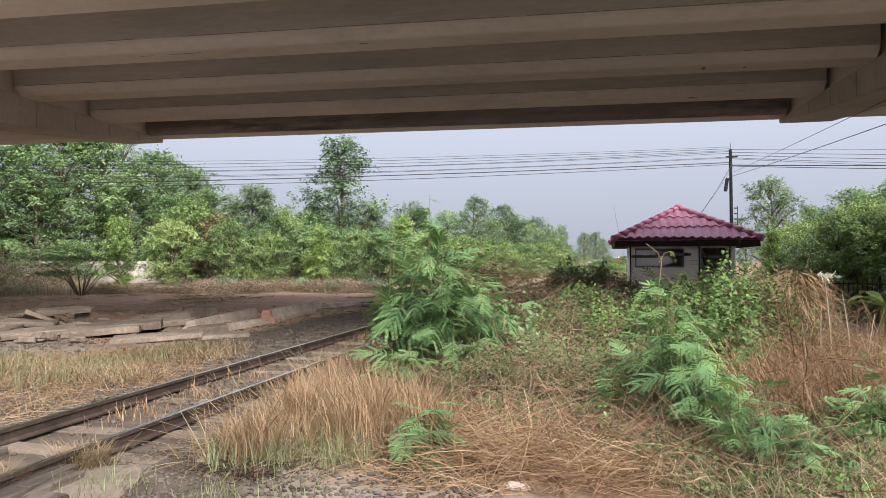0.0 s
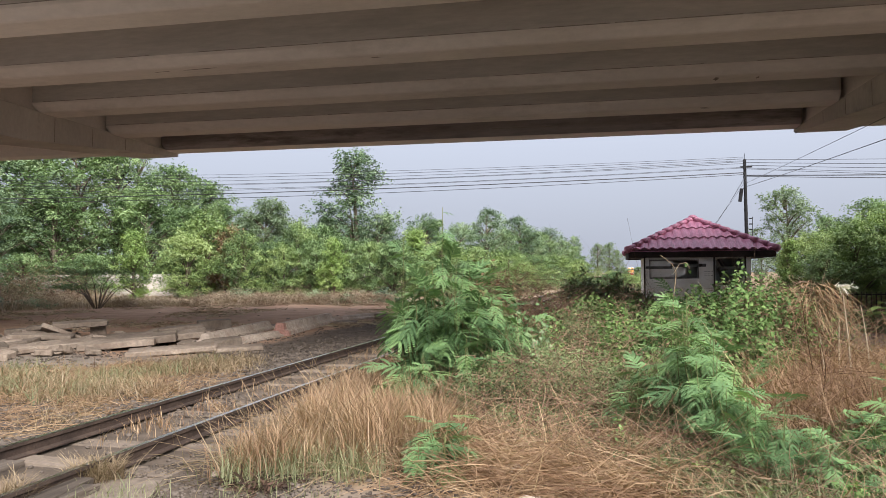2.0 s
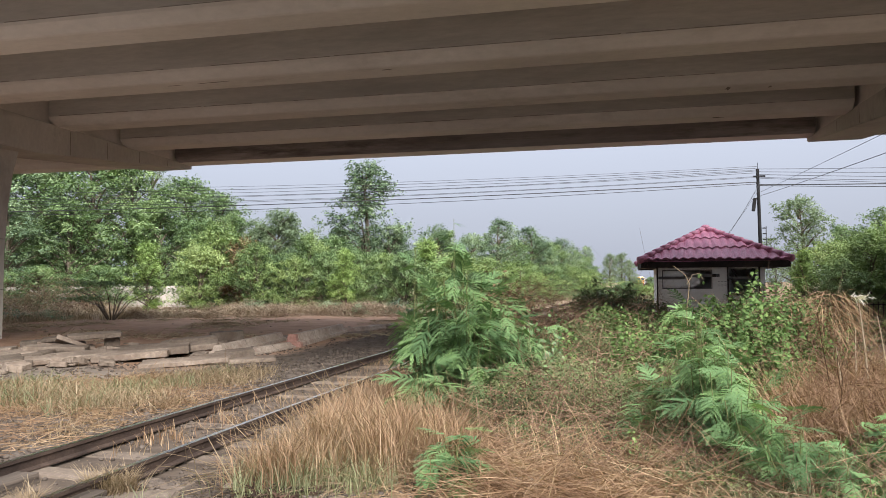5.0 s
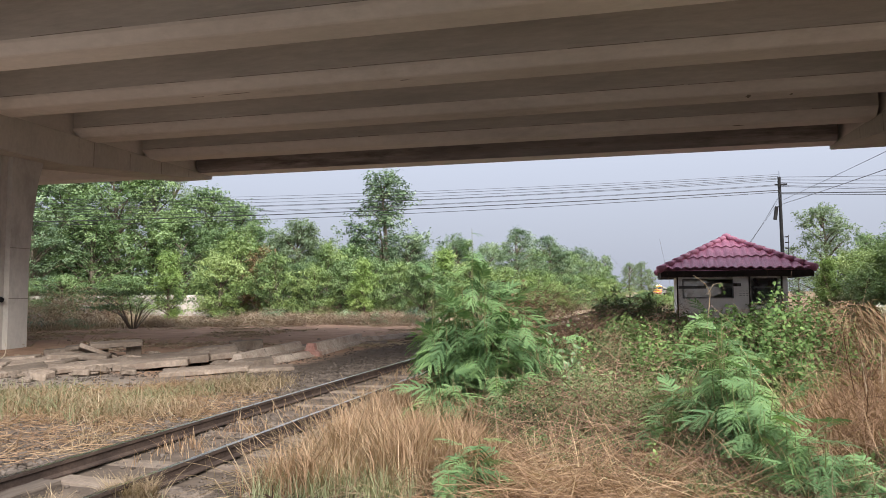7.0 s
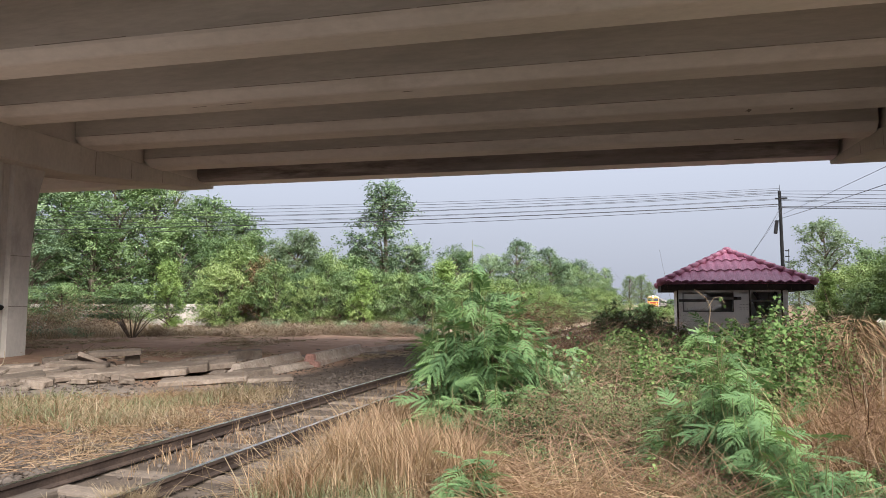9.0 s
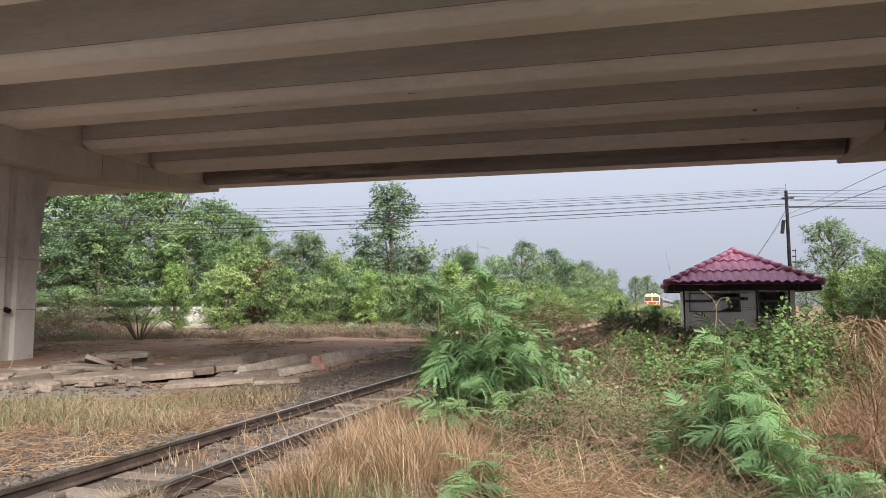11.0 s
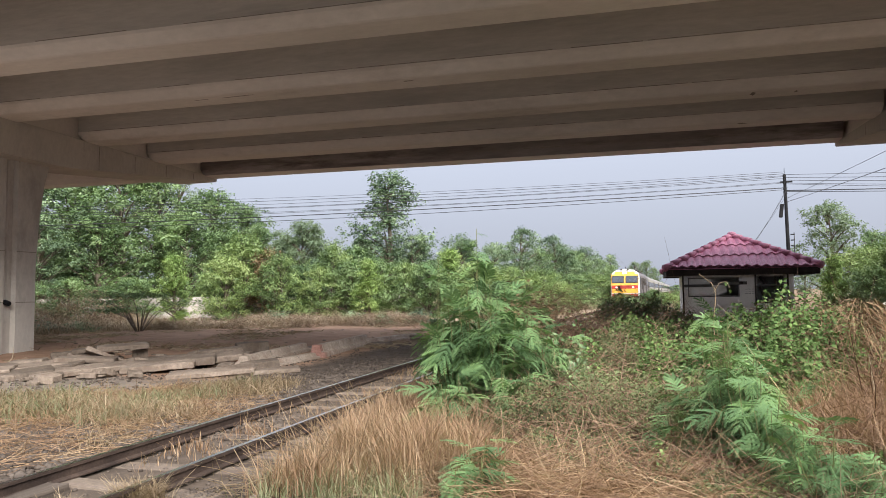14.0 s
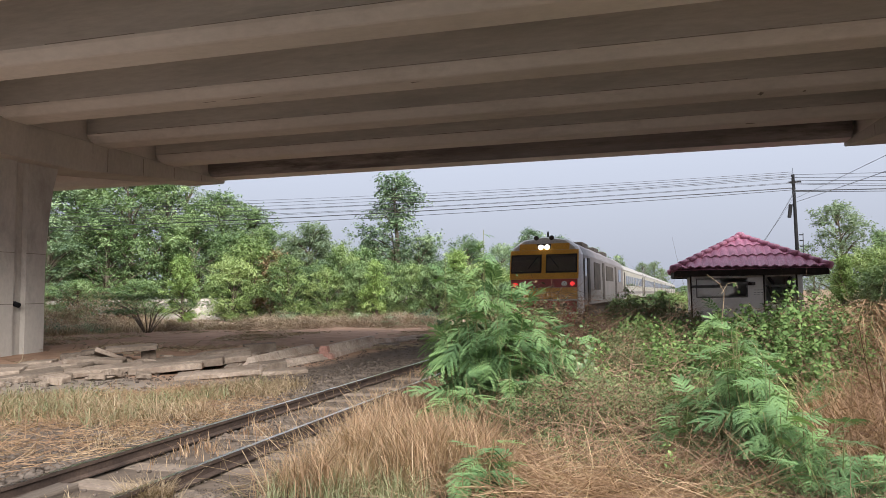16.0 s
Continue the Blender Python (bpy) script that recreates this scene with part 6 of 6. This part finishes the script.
def build_rubble():
    rng = random.Random(31)
    lab = "broken concrete slab lying in the dirt yard"
    rows = [
        # bearing, range, length, width, thickness, height, turn, tip
        (-41.3, 18.9, 1.2, 0.8, 0.11, 0.31, 42, 2), (-40.1, 19.1, 0.35, 0.6, 0.29, 0.0, 40, 0), (-42.5, 18.6, 0.95, 0.7, 0.1, 0.12, 40, -24), (-42.6, 19.2, 0.5, 0.6, 0.2, 0.0, 44, 0),
        (-43.9, 19.5, 0.5, 0.5, 0.1, 0.22, 40, 3), (-43.9, 19.6, 0.7, 0.6, 0.2, 0.0, 48, 0), (-45.3, 20.1, 0.45, 0.4, 0.16, 0.06, 40, 2), (-45.0, 19.3, 1.0, 0.7, 0.1, 0.0, 30, 3),
        (-43.7, 17.9, 1.25, 1.1, 0.1, 0.13, 38, -3), (-43.9, 18.2, 0.9, 0.7, 0.12, 0.0, 44, 0), (-43.2, 16.7, 1.6, 1.0, 0.11, 0.02, 42, 2), (-45.2, 17.2, 0.7, 0.6, 0.14, 0.02, 20, 6),
        (-40.0, 17.3, 2.0, 1.2, 0.1, 0.01, 45, 1), (-38.8, 16.2, 1.5, 0.8, 0.14, 0.03, 35, 3), (-37.9, 18.6, 1.9, 1.0, 0.09, 0.0, 50, 1), (-36.6, 16.6, 1.15, 0.9, 0.17, 0.06, 30, 4), (-34.6, 17.2, 1.25, 0.9, 0.14, 0.07, 32, 5), (-36.0, 17.6, 1.3, 0.8, 0.12, 0.0, 55, 0),
        (-34.9, 14.7, 1.7, 0.7, 0.1, 0.01, 28, 3), (-37.9, 13.4, 0.7, 0.4, 0.08, 0.0, 40, 2), (-31.3, 15.6, 0.8, 0.45, 0.17, 0.0, 40, 4), (-30.7, 14.6, 1.3, 0.5, 0.09, 0.0, 30, 2), (-33.1, 15.0, 0.9, 0.6, 0.12, 0.0, 62, 5),
        (-34.3, 19.0, 1.1, 0.5, 0.16, 0.06, 35, 4), (-31.9, 20.2, 0.9, 0.45, 0.26, 0.02, 38, 2), (-33.2, 18.6, 0.8, 0.5, 0.12, 0.0, 20, 3),
        (-46.6, 17.6, 1.1, 0.9, 0.13, 0.03, 45, 4), (-48.5, 18.2, 1.5, 1.1, 0.12, 0.01, 40, -3), (-48.0, 16.6, 1.3, 0.9, 0.11, 0.0, 50, 4), (-45.7, 16.1, 0.9, 0.6, 0.1, 0.0, 55, 5), (-50.5, 17.2, 1.4, 1.0, 0.12, 0.02, 40, 2), (-47.4, 18.9, 0.8, 0.5, 0.14, 0.02, 30, 4),
        (-19.4, 24.9, 1.1, 0.7, 0.1, 0.0, 20, 0), (-18.0, 23.8, 1.0, 0.5, 0.09, 0.0, 15, 0), (-22.5, 21.8, 1.4, 0.8, 0.1, -0.04, 20, 1), (-26.0, 21.0, 1.2, 0.8, 0.1, -0.04, 40, 1),
    ]
    for i, (b, r, lx, ly, lz, z, turn, tip) in enumerate(rows):
        x, y = polar(b, r)
        ob = link("concrete_slab", slab_mesh(100 + i, lx, ly, lz), None, pose(x, y, z - 0.02, tip * 0.5, -tip, turn))
        tagged(ob, lab, "concrete slab", "broken slabs")
    for i in range(60):
        b, r = rng.uniform(-50, -29), rng.uniform(14.6, 19.5)
        x, y = polar(b, r)
        if track_x(y) - x < 1.6:
            continue
        s = rng.uniform(0.08, 0.3)
        ob = link("concrete_chunk", slab_mesh(300 + i, s * 1.4, s, s * 0.5), None, pose(x, y, -0.02, rng.uniform(-15, 15), rng.uniform(-15, 15), rng.uniform(0, 360)))
        tagged(ob, "small chunk of broken concrete", "rubble", "rubble chunks")
    for i in range(34):
        b, r = rng.uniform(-48, -20), rng.uniform(19.5, 31)
        x, y = polar(b, r)
        if track_x(y) - x < 2.6:
            continue
        s = rng.uniform(0.05, 0.14)
        ob = link("concrete_chunk", slab_mesh(400 + i, s * 1.4, s, s * 0.45), None, pose(x, y, ground_height(x, y) - 0.02, rng.uniform(-12, 12), rng.uniform(-12, 12), rng.uniform(0, 360)))
        tagged(ob, "small chunk of broken concrete on the bare dirt", "rubble", "rubble chunks")
    # kerb barriers laid in a row
    prof = [(-0.24, 0), (0.24, 0), (0.235, 0.14), (0.13, 0.19), (0.09, 0.42), (-0.09, 0.42), (-0.13, 0.19), (-0.235, 0.14)]

    def barrier(a, b, mat, label, tall=1.0, painted=False):
        ax, ay = polar(*a)
        bx, by = polar(*b)
        L = math.hypot(bx - ax, by - ay)
        bm = prism(bmesh.new(), [(p, q * tall) for p, q in prof], 0, L, "x")
        bmesh.ops.bevel(bm, geom=bm.edges[:], offset=0.015, segments=2, affect="EDGES")
        ob = new("concrete_barrier")
        ob.matrix_basis = pose(ax, ay, -0.03, 0, 0, math.degrees(math.atan2(by - ay, bx - ax)))
        tagged(ob, label, "barrier", "barriers in the yard")
        part("body", bm, mat, ob)
        for k in (0.34, 0.67):
            rib = prism(bmesh.new(), [(p * 1.008, q * tall * 1.006) for p, q in prof], L * k - 0.012, L * k + 0.012, "x")
            part("joint", rib, M_UNDERSTAIN, ob)
        if not painted:
            return
        bm = prism(bmesh.new(), [(p * 1.02, q * tall * 1.02) for p, q in prof], -0.01, 0.16, "x")
        part("painted_end", bm, M_RED, ob, "faded red painted end")
    barrier((-26.9, 17.9), (-23.0, 22.1), M_BARRIER, "low concrete barrier with a faded red end", 0.76, True)
    barrier((-22.9, 22.6), (-18.6, 25.3), M_BARRIER, "low concrete barrier lying end to end with another", 0.36)
    barrier((-32.6, 16.3), (-27.9, 20.2), M_BARRIER, "low concrete barrier among broken slabs", 0.56)
    barrier((-32.0, 15.4), (-27.2, 17.8), M_BARRIER, "low concrete kerb among broken slabs", 0.34)


build_rubble()


def build_foreground():
    """A worn concrete pad beside the crossing beams, pale lumps in the straw, and a scorched spot on the gravel."""
    pad = link("concrete_pad", slab_mesh(501, 0.5, 0.8, 0.1), None, pose(-3.4, 4.2, -0.105, 1, -1, 16))
    pad.data.materials.clear()
    pad.data.materials.append(M_SLEEPER)
    tagged(pad, "worn flush concrete pad beside the crossing beams", "concrete pad")
    short = part("timber_end", box(bmesh.new(), -0.09, 0.09, -0.4, 0.4, -0.05, 0.06, 0.015, pose(-3.72, 3.95, 0.0, 0, 0, 8)), M_TIMBER)
    tagged(short, "short weathered timber offcut lying beside the rail", "timber")
    for k, (x, y, lx, ly, lz) in enumerate(((-0.53, 4.74, 0.15, 0.09, 0.045), (-0.69, 5.37, 0.3, 0.22, 0.09), (-3.0, 4.9, 0.2, 0.08, 0.04))):
        lump = link("concrete_lump", slab_mesh(510 + k, lx, ly, lz), None, pose(x, y, ground_height(x, y) - 0.01, 4, 3, 20 + 40 * k))
        lump.data.materials.clear()
        lump.data.materials.append(M_BARRIER)
        tagged(lump, "pale lump of concrete lying in matted straw", "concrete lump")
    rng = np.random.default_rng(63)
    P = np.stack([-2.5 + rng.normal(0, 0.13, 260), 4.66 + rng.normal(0, 0.09, 260), np.full(260, -0.01) + rng.uniform(0, 0.05, 260)], 1)
    V, F = ribbons(rng, P, rng.normal(size=(260, 3)) * np.array([1, 1, 0.3]), 0.12, 0.008)
    tagged(link("dead_leaves", quick_mesh("dead_leaves", V, F, M_DARKLITTER)), "dark rotting leaf litter on the gravel", "leaf litter", kind="stuff")


build_foreground()


def build_banana():
    """A young banana plant by the hedge across the path."""
    x, y = polar(19.9, 16.0)
    plant = tagged(new("banana_plant"), "young banana plant with pale arching leaves", "banana plant")
    plant.matrix_basis = pose(x, y, ground_height(x, y) - 0.03)
    part("stem", rod(bmesh.new(), (0, 0, 0), (0.03, 0, 0.75), 0.06, 0.035, 8), M_STEM, plant)
    for a, rise, ln in ((205, 0.75, 0.8), (160, 0.4, 0.95), (100, 0.9, 0.8), (20, 0.5, 0.9), (300, 0.5, 0.7), (60, 0.2, 0.8)):
        V, F = [], []
        c, sn = math.cos(radians(a)), math.sin(radians(a))
        for i in range(10):
            k = i / 9
            out, z = ln * k, 0.72 + rise * ln * k - 0.65 * ln * k * k
            w = 0.11 * math.sin(math.pi * min(1, 0.08 + 0.92 * k)) ** 0.6 + 0.006
            for e, dz in ((-1, 0.35), (0, 0.0), (1, 0.35)):
                V.append((0.03 + out * c - e * w * sn, out * sn + e * w * c, z + dz * w))
        for i in range(9):
            for e in (0, 1):
                F.append((3 * i + e, 3 * i + e + 1, 3 * i + e + 4, 3 * i + e + 3))
        link("leaf", mesh_of("leaf", V, F, M_SAPLING), plant)


build_banana()


# ---- stones ----
def stone_mesh(seed):
    rng = random.Random(seed)
    bm = bmesh.new()
    bmesh.ops.create_icosphere(bm, subdivisions=1, radius=0.5)
    for v in bm.verts:
        v.co *= rng.uniform(0.7, 1.15)
        v.co.z *= 0.65
    return bm


def build_stones():
    rng = np.random.default_rng(41)
    shapes = []
    for i in range(5):
        bm = stone_mesh(i)
        bm.verts.index_update()
        shapes.append((np.array([v.co[:] for v in bm.verts]), np.array([[v.index for v in f.verts] for f in bm.faces])))
        bm.free()
    V, F, n = [], [], 0
    for i in range(15000):
        if i < 5000:
            y = rng.uniform(2.5, 22) if i < 4000 else rng.uniform(22, 40)
            x = track_x(y) + rng.uniform(-3.6, 2.0)
            s = rng.uniform(0.025, 0.06)
        elif i < 9000:
            x, y = polar(rng.uniform(-40, -8), rng.uniform(3.4, 6.2))
            s = rng.uniform(0.012, 0.05)
        elif i < 11000:
            x, y = polar(rng.uniform(-50, -28), rng.uniform(8, 17))
            s = rng.uniform(0.03, 0.08)
        else:
            y = rng.uniform(4, 16)
            x = track_x(y) - 0.75 - abs(rng.normal()) * 0.55
            s = rng.uniform(0.035, 0.1)
        vs, fs = shapes[i % 5]
        a = rng.uniform(0, 6.28)
        q = vs * s * rng.uniform(0.8, 1.3, 3)
        q = np.stack([q[:, 0] * math.cos(a) - q[:, 1] * math.sin(a), q[:, 0] * math.sin(a) + q[:, 1] * math.cos(a), q[:, 2]], 1)
        V.append(q + np.array([x, y, ground_height(x, y) + s * 0.15]))
        F.append(fs + n)
        n += len(vs)
    me = quick_mesh("ballast_stones", np.concatenate(V), np.concatenate(F), M_STONE)
    tagged(link("ballast_stones", me), "grey crushed ballast stones scattered along the track", "ballast", kind="stuff")


build_stones()

motions()
